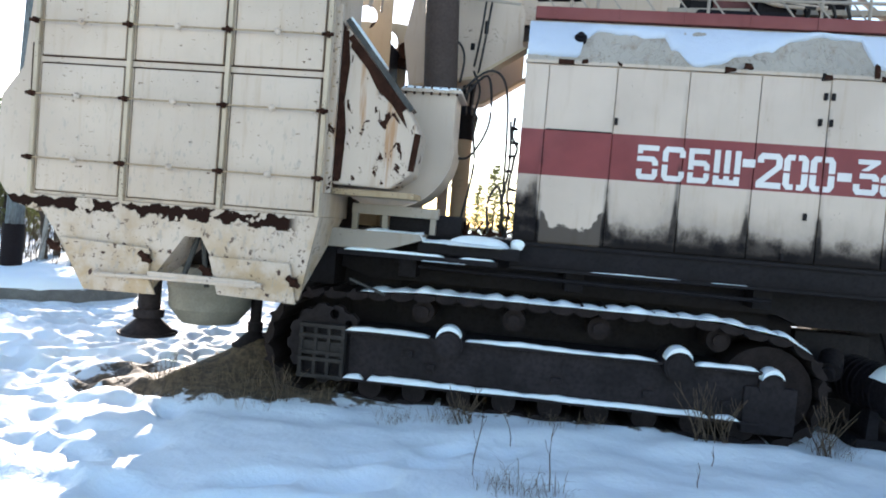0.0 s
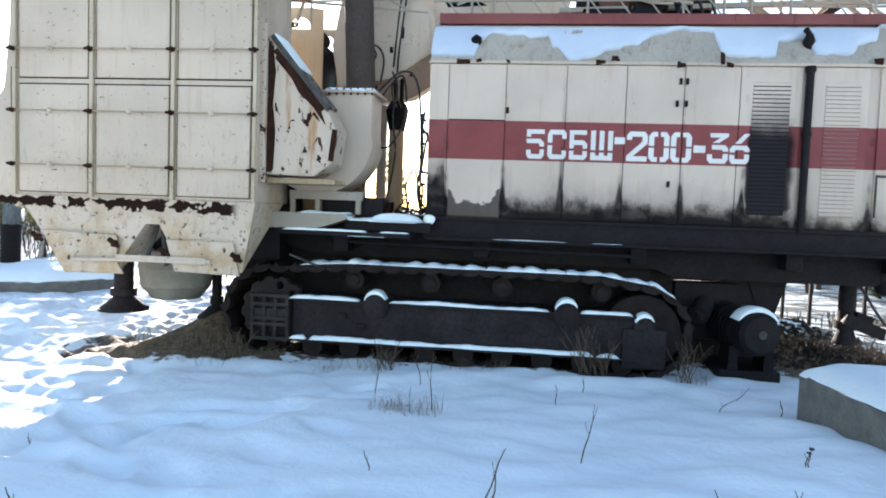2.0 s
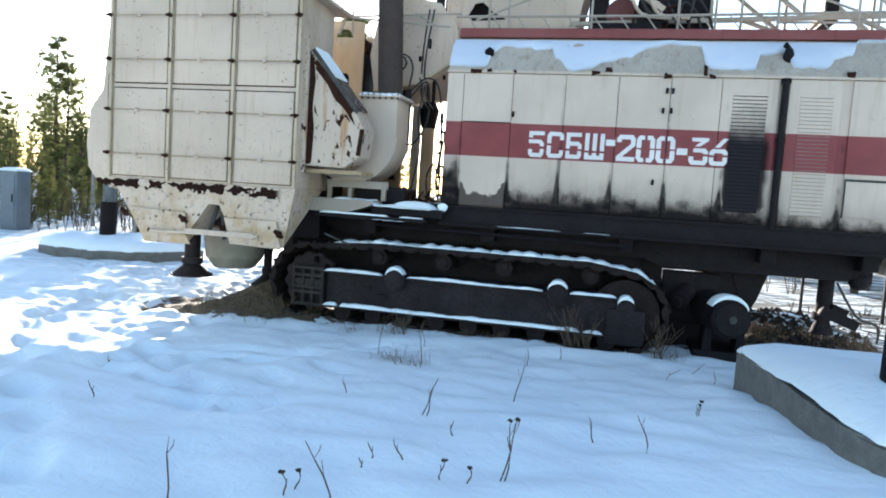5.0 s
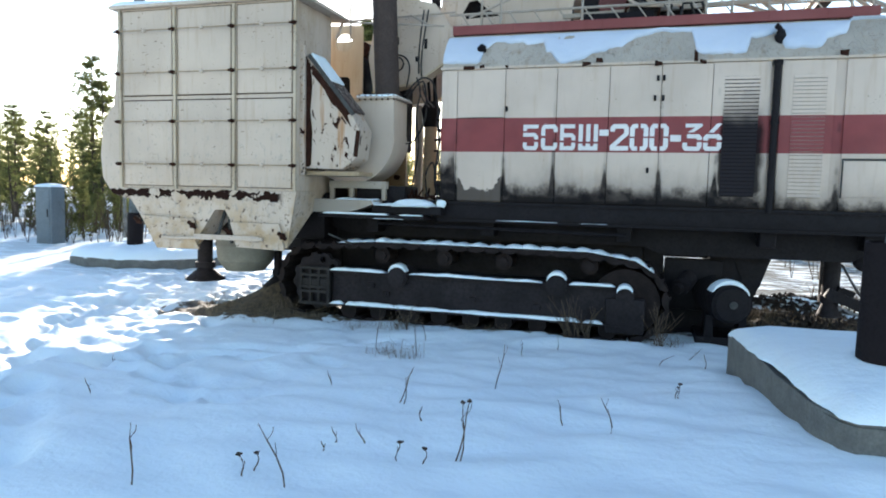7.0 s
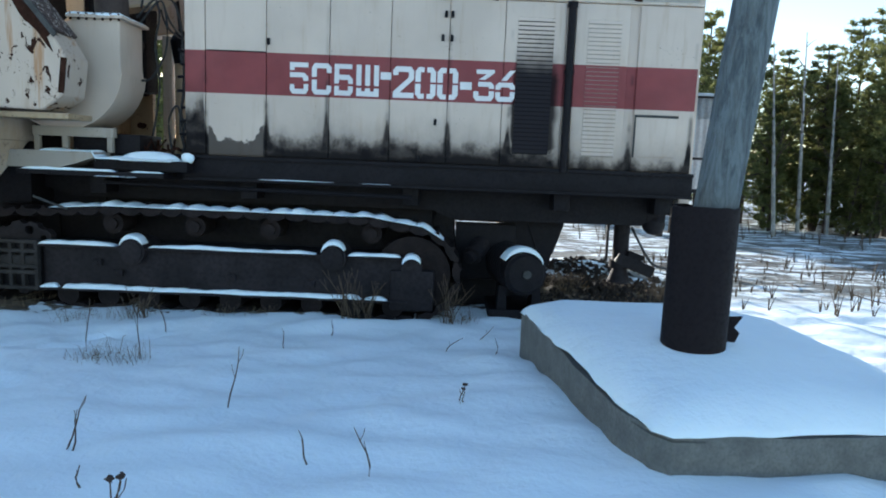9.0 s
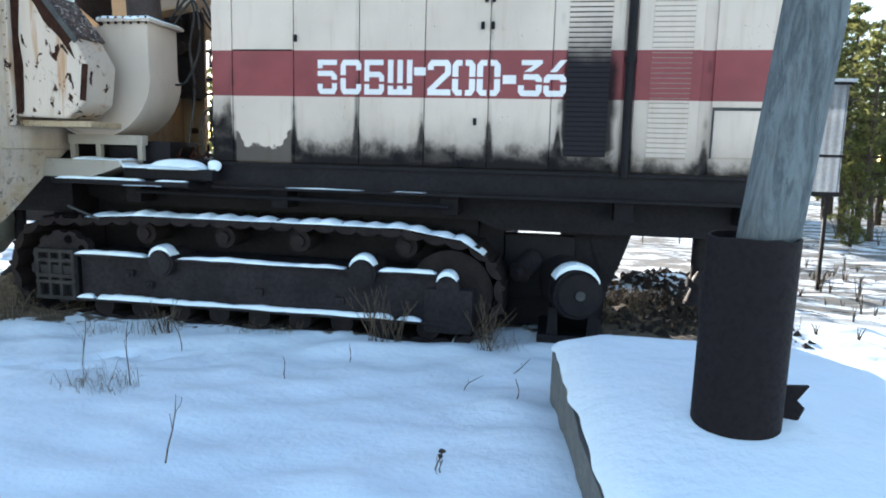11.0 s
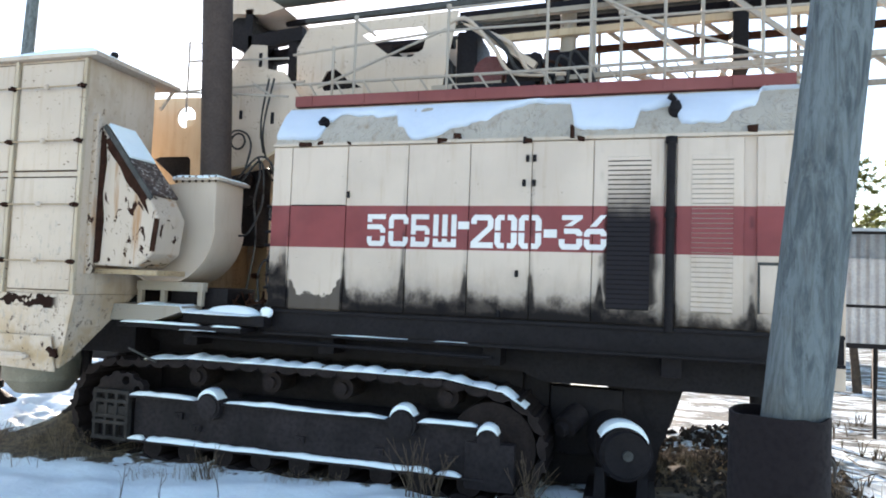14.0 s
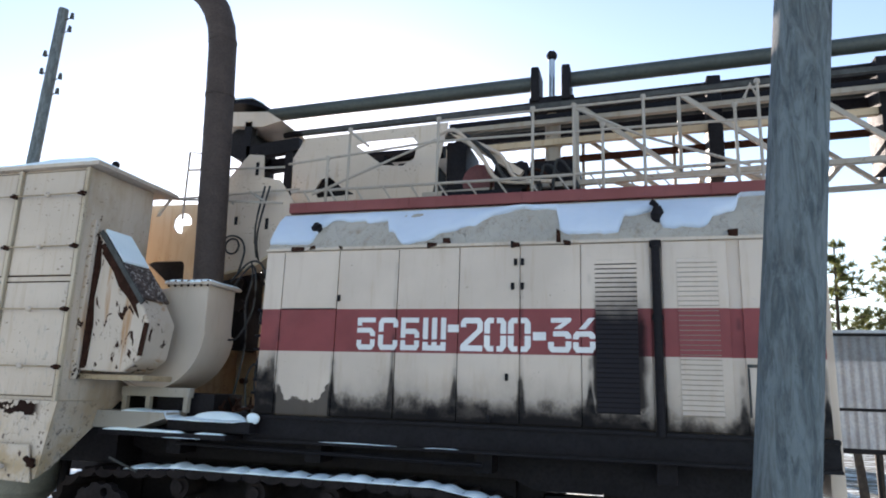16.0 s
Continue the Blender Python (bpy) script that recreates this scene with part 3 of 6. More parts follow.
bm = B()
box(bm, -0.16, 4.43, 6.25, 6.36, 3.555, 3.665, 0.012)
for i in range(8):
    box(bm, 0.02 + i * 0.56, 0.035 + i * 0.56, 6.243, 6.26, 3.565, 3.665, 0.002)
part("red_beam", bm, M_REDPAINT, housing, "red roof-edge beam")
bm = B()
box(bm, 4.69, 4.80, 6.28, 8.5, 1.08, 3.5, 0.015)
part("rear_bulkhead", bm, M_CREAM, housing)
bm = B()
rod(bm, (3.48, 6.14, 3.28), (3.48, 6.12, 3.36), 0.05, 0.06, 12)
rod(bm, (3.48, 6.12, 3.36), (3.48, 6.10, 3.43), 0.06, 0.03, 12)
rod(bm, (3.48, 6.11, 3.43), (3.43, 6.08, 3.46), 0.022, 0.03, 10)
part("breather", bm, M_BLACK, housing, "black breather cap")
bm = B()
rod(bm, (0.25, 6.15, 3.30), (0.25, 6.09, 3.36), 0.05, 0.055, 14)
rod(bm, (0.25, 6.14, 3.34), (0.25, 6.08, 3.38), 0.04, 0.03, 12)
part("vent_plug", bm, M_BLACK, housing)

# wrinkled flashing on the sloping roof edge, rust scale along the gutter
bm = B()
rows = []
for i in range(123):
    x = -0.2 + i * 0.0396
    row = []
    for k in range(9):
        f = k / 8
        crease = abs(noise.noise((x * 2.6, f * 1.2, 3.3))) + 0.6 * abs(noise.noise((x * 7.0, f * 2.5, 1.3)))
        l = 0.004 + (0.040 * crease + 0.02 * max(0.0, noise.noise((x * 15, f * 6, 9.3)))) * math.sin(math.pi * f)
        row.append(bm.verts.new((x, 5.995 + 0.285 * f - 0.83 * l, 3.11 + 0.43 * f + 0.55 * l)))
    rows.append(row)
for ra, rb in zip(rows, rows[1:]):
    for k in range(8):
        bm.faces.new((ra[k], rb[k], rb[k + 1], ra[k + 1]))
part("roof_flashing", bm, M_FLASHING, housing, "wrinkled cream roof flashing")
for x, w, z, h in ((0.07, 0.14, 3.10, 0.03), (0.27, 0.05, 3.115, 0.03), (1.45, 0.09, 3.105, 0.035), (1.60, 0.07, 3.14, 0.05), (2.25, 0.06, 3.085, 0.04), (2.63, 0.03, 3.15, 0.10), (2.69, 0.06, 3.095, 0.035), (4.02, 0.07, 3.14, 0.06), (0.58, 0.03, 3.105, 0.03)):
    bm = B()
    box(bm, x, x + w, Y0 - 0.032, Y0 - 0.012, z - h / 2, z + h / 2, 0.004)
    for v in bm.verts:
        v.co += Vector((noise.noise(v.co * 31), noise.noise(v.co * 27) * 0.3, noise.noise(v.co * 37))) * 0.02
    part("rust_scale", bm, M_RUSTY, housing)
bm = B()
box(bm, 0.01, 0.575, Y0 - 0.014, Y0 - 0.007, 2.515, 2.526, 0.002)
part("door_seal", bm, M_BLACK, housing)

# lettering: stencilled model mark on the red band, each piece of the stencil in a unit box
CUP = [(0, 0.30), (0.25, 0.30), (0.25, 0.16), (0.75, 0.16), (0.75, 0.32), (1, 0.32), (1, 0.13), (0.86, 0), (0.14, 0), (0, 0.12)]
NOUGHT = [(0, 0.53), (0, 0.86), (0.16, 1), (0.43, 1), (0.43, 0.84), (0.26, 0.84), (0.26, 0.53)]
STENCIL = {
    "5": ([(0, 1), (1, 1), (1, 0.85), (0.25, 0.85), (0.25, 0.75), (0, 0.75)], [(0, 0.68), (0.78, 0.68), (1, 0.55), (1, 0.42), (0.75, 0.42), (0.70, 0.53), (0, 0.53)], CUP),
    "С": ([(0, 0.56), (0, 0.86), (0.15, 1), (0.85, 1), (1, 0.88), (1, 0.70), (0.76, 0.70), (0.76, 0.84), (0.25, 0.84), (0.25, 0.56)],
          [(0, 0.47), (0.25, 0.47), (0.25, 0.16), (0.76, 0.16), (0.76, 0.30), (1, 0.30), (1, 0.13), (0.86, 0), (0.14, 0), (0, 0.14)]),
    "Б": ([(0, 0.38), (0, 1), (0.96, 1), (0.96, 0.85), (0.25, 0.85), (0.25, 0.66), (0.80, 0.66), (1, 0.54), (1, 0.38), (0.75, 0.38), (0.75, 0.50), (0.25, 0.50), (0.25, 0.38)],
          [(0, 0.30), (0.25, 0.30), (0.25, 0.16), (0.75, 0.16), (0.75, 0.30), (1, 0.30), (1, 0.12), (0.86, 0), (0, 0)]),
    "Ш": ([(0, 0.34), (0, 1), (0.22, 1), (0.22, 0.34)], [(0.39, 0.34), (0.39, 1), (0.61, 1), (0.61, 0.34)], [(0.78, 0.34), (0.78, 1), (1, 1), (1, 0.34)],
          [(0, 0.26), (0.22, 0.26), (0.22, 0.16), (0.39, 0.16), (0.39, 0.26), (0.61, 0.26), (0.61, 0.16), (0.78, 0.16), (0.78, 0.26), (1, 0.26), (1, 0), (0, 0)]),
    "2": ([(0, 0.72), (0, 0.87), (0.15, 1), (0.86, 1), (1, 0.87), (1, 0.60), (0.32, 0.17), (1, 0.17), (1, 0), (0, 0), (0, 0.18), (0.75, 0.66), (0.75, 0.83), (0.25, 0.83), (0.25, 0.72)],),
    "0": (NOUGHT, [(1 - u, v) for u, v in NOUGHT], [(u, 1 - v) for u, v in NOUGHT], [(1 - u, 1 - v) for u, v in NOUGHT]),
    "3": ([(0.12, 1), (1, 1), (1, 0.90), (0.55, 0.68), (0.25, 0.68), (0.62, 0.86), (0.12, 0.86)], [(0.22, 0.61), (0.85, 0.61), (1, 0.50), (1, 0.40), (0.75, 0.40), (0.72, 0.46), (0.22, 0.46)], CUP),
    "6": ([(0.72, 1), (1, 1), (0.56, 0.67), (0.26, 0.67)], [(0, 0.38), (0, 0.50), (0.15, 0.61), (0.86, 0.61), (1, 0.50), (1, 0.40), (0.75, 0.40), (0.72, 0.46), (0.28, 0.46), (0.25, 0.38)], CUP),
    "-": ([(0, 0), (0, 1), (1, 1), (1, 0)],),
}
MARK = (("5", 0.805, 0.98, 0, 1), ("С", 1.014, 1.20, 0, 1), ("Б", 1.229, 1.404, 0, 1), ("Ш", 1.438, 1.652, 0, 1), ("-", 1.667, 1.768, 0.56, 0.79), ("2", 1.786, 1.985, 0, 1),
        ("0", 1.998, 2.193, 0, 1), ("0", 2.207, 2.404, 0, 1), ("-", 2.424, 2.535, 0.34, 0.58), ("3", 2.553, 2.748, 0, 1), ("6", 2.762, 2.945, 0, 1))
for ch, x0, x1, f0, f1 in MARK:
    z0, z1 = 2.146 + f0 * 0.292, 2.146 + f1 * 0.292
    bm = B()
    for piece in STENCIL[ch]:
        plate(bm, [(x0 + u * (x1 - x0), z0 + v * (z1 - z0)) for u, v in piece], Y0 - 0.0125, Y0 - 0.0095)
    part("digit" if ch.isdigit() else "dash" if ch == "-" else "letter", bm, M_WHITE, housing, "white stencilled mark", smooth=None)

# -- corrugated cabin standing behind the rig
cabin = thing("corrugated_cabin", "raised corrugated zinc cabin with dark rails on steel legs", "cabin", (5.6, 10.1, 0.0))


def corrugated(x0, x1, z0, z1, turn):
    bm = B()
    n = int((x1 - x0) / 0.02)
    low, high = [], []
    for k in range(n + 1):
        d = 0.014 * math.sin(k * math.pi / 2.5)
        u = x0 + k * 0.02
        p = (u, 9.5 + d) if not turn else (6.39 + d, u)
        low.append(bm.verts.new((*p, z0)))
        high.append(bm.verts.new((*p, z1)))
    for k in range(n):
        bm.faces.new((low[k], low[k + 1], high[k + 1], high[k]))
    bmesh.ops.solidify(bm, geom=bm.faces[:], thickness=0.004)
    return bm


part("wall_sheet", corrugated(4.95, 6.39, 1.30, 2.66, False), M_ZINC, cabin, smooth=50)
part("wall_sheet", corrugated(9.52, 10.7, 1.30, 2.66, True), M_ZINC, cabin, smooth=50)
bm = B()
box(bm, 4.93, 6.45, 9.44, 10.76, 2.66, 2.70, 0.006)
part("roof_sheet", bm, M_ZINC, cabin)
bm = B()
box(bm, 4.95, 6.41, 9.5, 10.7, 1.24, 1.30, 0.006)
part("floor_frame", bm, M_BLACK, cabin)
for z in (1.75, 2.645):
    bm = B()
    box(bm, 4.93, 6.415, 9.465, 9.484, z - 0.018, z + 0.018, 0.003)
    part("rail", bm, M_BLACK, cabin)
for x, y in ((5.05, 9.56), (6.30, 9.6), (5.05, 10.6), (6.30, 10.6)):
    bm = B()
    box(bm, x - 0.022, x + 0.022, y - 0.022, y + 0.022, -0.1, 1.24, 0.005)
    part("leg", bm, M_BLACK, cabin)

# -- dust collector
CX = (-4.17, -3.36, -2.53, -1.72)
bm = B()
box(bm, -4.17, -1.72, 5.205, 6.1, 1.60, 3.80, 0.015)
collector = part("dust_collector", bm, M_COLLECTOR, rig, "cream dust collector box with clamped panels")
for x0, x1 in zip(CX, CX[1:]):
    for z0, z1 in ((1.63, 2.685), (2.735, 3.775)):
        bm = B()
        box(bm, x0 + 0.045, x1 - 0.045, 5.185, 5.205, z0 + 0.01, z1 - 0.01, 0.012)
        part("panel", bm, M_COLLECTOR, collector)
        # thin brown outline on all four sides of the panel
        for gx0, gx1, gz0, gz1 in ((x0 + 0.034, x0 + 0.044, z0, z1), (x1 - 0.044, x1 - 0.034, z0, z1), (x0 + 0.044, x1 - 0.044, z0, z0 + 0.009), (x0 + 0.044, x1 - 0.044, z1 - 0.009, z1)):
            bm = B()
            box(bm, gx0, gx1, 5.197, 5.2065, gz0, gz1)
            part("panel_outline", bm, M_OUTLINE, collector)
# two dark lines across, between the upper and lower panels
for z in (2.682, 2.738):
    bm = B()
    box(bm, -4.12, -1.76, 5.196, 5.2065, z - 0.005, z + 0.005)
    part("seam_line", bm, M_RUSTY, collector)
for x in CX:
    bm = B()
    box(bm, x - 0.018, x + 0.018, 5.165, 5.206, 1.60, 3.79, 0.006)
    part("rib", bm, M_RIB, collector)
for z in (1.90, 2.42, 3.01, 3.52):
    bm = B()
    rod(bm, (-4.21, 5.14, z), (-1.68, 5.14, z), 0.007, seg=8)
    part("clamp_bar", bm, M_STAINED, collector)
    for x in CX:
        bm = B()
        rod(bm, (x - 0.05, 5.14, z), (x + 0.04, 5.14, z), 0.014, seg=8)
        box(bm, x - 0.010, x + 0.012, 5.115, 5.17, z - 0.024, z + 0.020, 0.004)
        part("clamp", bm, M_RUSTY, collector, "rusted bar clamp")
    for x0, x1 in zip(CX, CX[1:]):
        bm = B()
        bmesh.ops.create_icosphere(bm, subdivisions=2, radius=0.029, matrix=Matrix.Translation(((x0 + x1) / 2, 5.135, z)))
        part("knob", bm, M_CREAM_RUSTY, collector)
bm = B()
plate(bm, [(-4.17, 3.78), (-4.27, 3.78), (-4.38, 2.66), (-4.56, 2.42), (-4.60, 2.0), (-4.57, 1.72), (-4.42, 1.52), (-4.17, 1.46)], 5.30, 6.0)
part("side_skirt", bm, M_COLLECTOR, collector)
# narrow shadow above the skirt's bulge, made as a dark strip
bm = B()
box(bm, -4.285, -4.235, 5.27, 5.298, 2.45, 2.86, 0.004)
part("skirt_shadow_strip", bm, M_RUSTY, collector, "dark strip in place of a narrow shadow")
# hopper: front sheet comes down, the floor slopes up to the back
bm = B()
front = [(-4.15, 1.60), (-1.70, 1.60), (-1.82, 0.93), (-2.42, 0.95), (-2.66, 1.36), (-2.80, 1.36), (-3.02, 1.05), (-3.05, 0.90), (-3.66, 0.88), (-3.92, 1.30)]
fv = [bm.verts.new((x, 5.19, z)) for x, z in front]
bv = [bm.verts.new((x * 0.97 - 0.08, 6.0 if z > 1.5 else 6.0 - (1.6 - z) * 0.95, max(z, 1.0) if z < 1.5 else z)) for x, z in front]
bm.faces.new(fv), bm.faces.new(bv[::-1])
for i in range(len(front)):
    j = (i + 1) % len(front)
    bm.faces.new((fv[i], bv[i], bv[j], fv[j]))
hopper = part("hopper", bm, M_COLLECTOR, collector)
for pts in ([(-3.86, 1.27), (-3.07, 1.24), (-3.07, 1.0), (-3.0, 0.87), (-3.62, 0.86)], [(-2.57, 1.22), (-1.90, 1.22), (-1.83, 0.90), (-2.48, 0.92)]):
    bm = B()
    plate(bm, pts, 5.15, 5.172)
    bmesh.ops.bevel(bm, geom=bm.edges[:], offset=0.006, segments=1, affect="EDGES")
    part("hopper_flap", bm, M_COLLECTOR, collector)
for x, z in ((-3.90, 1.2), (-3.10, 1.17), (-2.58, 1.1), (-1.86, 1.08)):
    bm = B()
    rod(bm, (x - 0.05, 5.15, z + 0.03), (x + 0.05, 5.15, z - 0.04), 0.026, 0.020, 12)
    box(bm, x - 0.03, x + 0.03, 5.14, 5.18, z - 0.045, z + 0.025, 0.01)
    part("flap_hinge", bm, M_RUSTY, collector, "rusted flap hinge")
bm = B()
rod(bm, (-3.5, 5.11, 1.00), (-2.1, 5.11, 1.03), 0.018, seg=8)
box(bm, -3.05, -2.15, 5.10, 5.14, 1.0, 1.06, 0.005)
rod(bm, (-3.5, 5.11, 1.0), (-3.5, 5.15, 1.03), 0.016, seg=8)
part("lever", bm, M_CREAM_RUSTY, collector)
bm = B()
rod(bm, (-2.72, 5.35, 1.36), (-2.64, 5.30, 0.95), 0.022, seg=8)
rod(bm, (-2.76, 5.35, 1.36), (-2.86, 5.30, 0.98), 0.022, seg=8)
part("push_rod", bm, M_GREYPLATE, collector)
bm = B()
plate(bm, [(-4.30, 3.80), (-1.58, 3.80), (-1.58, 3.835), (-4.30, 3.835)], 5.14, 6.32)
part("cap_plate", bm, M_CREAM_RUSTY, collector)
for x in (-2.2, -1.66):
    bm = B()
    beam(bm, (x, 6.12, 3.55), (x, 6.3, 3.80), 0.03, 0.02)
    part("cap_bracket", bm, M_CREAM, collector)
bm = B()
bmesh.ops.create_icosphere(bm, subdivisions=2, radius=0.04, matrix=Matrix.Translation((-1.72, 5.5, 3.92)))
rod(bm, (-1.72, 5.5, 3.83), (-1.72, 5.5, 3.9), 0.02, seg=8)
part("lifting_eye", bm, M_BLACK, collector)
# bolted flange strip towards the fan
bm = B()
box(bm, -1.725, -1.665, 5.30, 5.36, 1.80, 3.30, 0.006)
part("flange_strip", bm, M_CHUTE, collector)
for x0, x1, z0, z1 in ((-1.752, -1.722, 1.9, 3.28), (-1.664, -1.640, 1.90, 3.14)):
    bm = B()
    box(bm, x0, x1, 5.345, 5.358, z0, z1, 0.003)
    for v in bm.verts:
        v.co.x += 0.006 * noise.noise(v.co * 5)
    part("rusted_edge", bm, M_RUSTY, collector, "bare rusted flange edge")
for i in range(15):
    bm = B()
    rod(bm, (-1.695, 5.29, 1.86 + i * 0.098), (-1.695, 5.302, 1.86 + i * 0.098), 0.009, seg=6)
    part("bolt", bm, M_STAINED, collector)

# -- intake chute, fan volute and exhaust
bm = B()
plate(bm, [(-1.70, 1.88), (-1.20, 1.87), (-1.03, 2.0), (-0.985, 2.33), (-1.10, 2.52), (-1.64, 3.17), (-1.70, 3.17)], 5.36, 5.74)
bmesh.ops.bevel(bm, geom=bm.edges[:], offset=0.012, segments=1, affect="EDGES")
fan = part("intake_chute", bm, M_CHUTE, rig, "cream intake chute shedding rust flakes")
bm = B()
beam(bm, (-1.10, 5.55, 2.545), (-1.62, 5.55, 3.175), 0.40, 0.03)
part("chute_top", bm, M_FLAKED, fan, "rust-eaten sloping top sheet")
bm = B()
beam(bm, (-1.06, 5.345, 2.50), (-1.63, 5.345, 3.19), 0.014, 0.045)
part("edge_strip", bm, M_GREYPLATE, fan, "bare grey edge strip")
bm = B()
plate(bm, [(-1.60, 2.98), (-1.57, 3.05), (-1.16, 2.545), (-1.09, 2.36), (-1.15, 2.43), (-1.22, 2.53), (-1.36, 2.66), (-1.44, 2.80)], 5.352, 5.358)
part("rust_scale", bm, M_RUSTY, fan)
bm = B()
plate(bm, [(-1.655, 1.90), (-1.60, 1.92), (-1.585, 2.3), (-1.615, 2.55), (-1.59, 2.85), (-1.62, 3.08), (-1.66, 3.1)], 5.352, 5.358)
part("rust_scale", bm, M_RUSTY, fan)
for a_, b_ in (((-1.64, 5.352, 1.90), (-1.64, 5.352, 3.10)), ((-1.60, 5.352, 3.06), (-1.12, 5.352, 2.50)), ((-1.0, 5.36, 2.32), (-1.035, 5.36, 2.02))):
    bm = B()
    beam(bm, a_, b_, 0.012, 0.05)
    part("edge_angle", bm, M_RUSTY, fan, "rusted edge angle")
bm = B()
box(bm, -1.73, -1.0, 5.40, 5.80, 1.80, 1.85, 0.006)
part("chute_rail", bm, M_STAINED, fan)
bm = B()
vol = [(-0.78, 2.76), (-0.78, 2.35)] + ring(-1.34, 2.30, 0.57, 14, -0.05, -math.pi * 0.72, True) + [(-1.72, 2.0), (-1.72, 2.62), (-1.45, 2.70), (-1.22, 2.73), (-1.22, 2.76)]
plate(bm, vol, 5.90, 6.38)
bmesh.ops.bevel(bm, geom=[e for e in bm.edges if e.calc_face_angle(0) > 1.2], offset=0.01, segments=1, affect="EDGES")
volute = part("fan_volute", bm, M_CREAM, rig, "cream curved fan casing")
bm = B()
plate(bm, [(x, z) for x, z in ring(-1.34, 2.30, 0.585, 14, -0.05, -math.pi * 0.72, True)] + [(x, z) for x, z in ring(-1.34, 2.30, 0.565, 14, -0.05, -math.pi * 0.72, True)][::-1], 5.885, 6.395)
part("volute_rim", bm, M_CREAM, volute)
bm = B()
box(bm, -1.26, -0.73, 5.86, 6.42, 2.755, 2.785, 0.006)
part("flange", bm, M_CREAM_RUSTY, volute)
for i in range(7):
    bm = B()
    rod(bm, (-1.22 + i * 0.075, 5.875, 2.735), (-1.22 + i * 0.075, 5.875, 2.80), 0.011, seg=6)
    part("bolt", bm, M_RUSTY, volute)
bm = B()
tube(bm, [(-0.955, 6.14, 2.78), (-1.02, 6.145, 4.0), (-1.07, 6.15, 4.9), (-1.11, 6.15, 5.55), (-1.15, 6.15, 5.76), (-1.23, 6.15, 5.97), (-1.36, 6.15, 6.17), (-1.56, 6.15, 6.36), (-1.84, 6.15, 6.52)], 0.152, 24)
exhaust = part("exhaust_pipe", bm, M_PIPE, rig, "brown steel exhaust stack with an elbow", smooth=50)
for x, z, r in ((-1.07, 4.9, 0.160), (-1.112, 5.56, 0.158), (-0.96, 2.80, 0.19)):
    bm = B()
    rod(bm, (x, 6.15, z - 0.015), (x, 6.15, z + 0.015), r, seg=24)
    part("pipe_joint", bm, M_PIPE, exhaust)

# -- mast, laid down along the roof and rising a little to the rear
RISE = 0.03


def mz(x, z):
    return z + RISE * (x - 1.0)


def mbeam(bm, x0, x1, y, z0, z1, w, h):
    return beam(bm, (x0, y, mz(x0, z0)), (x1, y, mz(x1, z1)), w, h)


bm = B()
hole_a = [(0.28, 4.50), (0.42, 4.54), (0.95, 4.55), (1.02, 4.47), (0.98, 4.30), (0.85, 4.22), (0.62, 4.24)]
hole_b = [(-0.2, 3.98), (-0.12, 4.12), (-0.02, 4.14), (0.12, 4.02), (0.3, 3.92), (-0.15, 3.90)]
plate(bm, [(-0.48, 3.66), (1.18, 3.72), (1.24, 4.1), (1.36, 4.69), (-0.36, 4.63), (-0.50, 4.4)], 6.85, 6.87, [hole_a, hole_b])
mast = part("mast", bm, M_CREAM_RUSTY, rig, "lowered lattice drill mast with cream side plates")
bm = B()
plate(bm, [(-0.48, 3.66), (1.18, 3.72), (1.24, 4.1), (1.36, 4.72), (-0.36, 4.66), (-0.50, 4.4)], 7.72, 7.74)
part("side_plate", bm, M_CREAM, mast)
bm = B()
box(bm, -0.35, 0.55, 7.05, 7.6, 3.7, 4.45, 0.03)
box(bm, 0.7, 1.15, 7.1, 7.6, 3.75, 4.35, 0.03)
rod(bm, (-0.3, 7.3, 4.5), (1.2, 7.3, 4.52), 0.07, seg=14)
part("rotary_head", bm, M_BLACK, mast)
for y in (6.85, 7.75):
    bm = B()
    mbeam(bm, -0.4, 9.6, y, 4.74, 4.74, 0.06, 0.05)
    part("top_chord", bm, M_GREYPLATE, mast)
    bm = B()
    mbeam(bm, 1.1, 9.6, y, 3.86, 3.86, 0.06, 0.05)
    part("bottom_chord", bm, M_GRIMY, mast)
    for i in range(7):
        x = 2.75 + i * 1.0
        bm = B()
        mbeam(bm, x, x + 0.001, y, 3.88, 4.74, 0.035, 0.035)
        part("lattice_post", bm, M_GRIMY, mast)
        bm = B()
        mbeam(bm, x, x + 1.0, y, 4.72, 3.88, 0.035, 0.045)
        part("diagonal", bm, M_RAIL if i % 2 else M_GRIMY, mast)
for i in range(6):
    x = 2.75 + i * 1.2
    bm = B()
    beam(bm, (x, 6.85, mz(x, 3.86)), (x, 7.75, mz(x, 3.86)), 0.05, 0.05)
    part("cross_member", bm, M_GRIMY, mast)
    bm = B()
    beam(bm, (x + 0.3, 6.85, mz(x, 3.88)), (x + 1.1, 7.75, mz(x, 3.88)), 0.04, 0.04)
    part("cross_brace", bm, M_GRIMY, mast)
for y, z, h, x0, mat in ((7.15, 4.72, 0.10, 1.3, M_BLACK), (7.45, 4.66, 0.10, 1.3, M_BLACK), (7.2, 4.46, 0.07, 1.6, M_YELLOW), (7.5, 4.36, 0.06, 2.2, M_RUSTY), (7.0, 4.62, 0.05, 1.2, M_GRIMY), (7.6, 4.82, 0.05, 0.9, M_GREYPLATE)):
    bm = B()
    mbeam(bm, x0, 9.4, y, z, z, 0.07, h)
    part("guide_rail", bm, mat, mast)
bm = B()
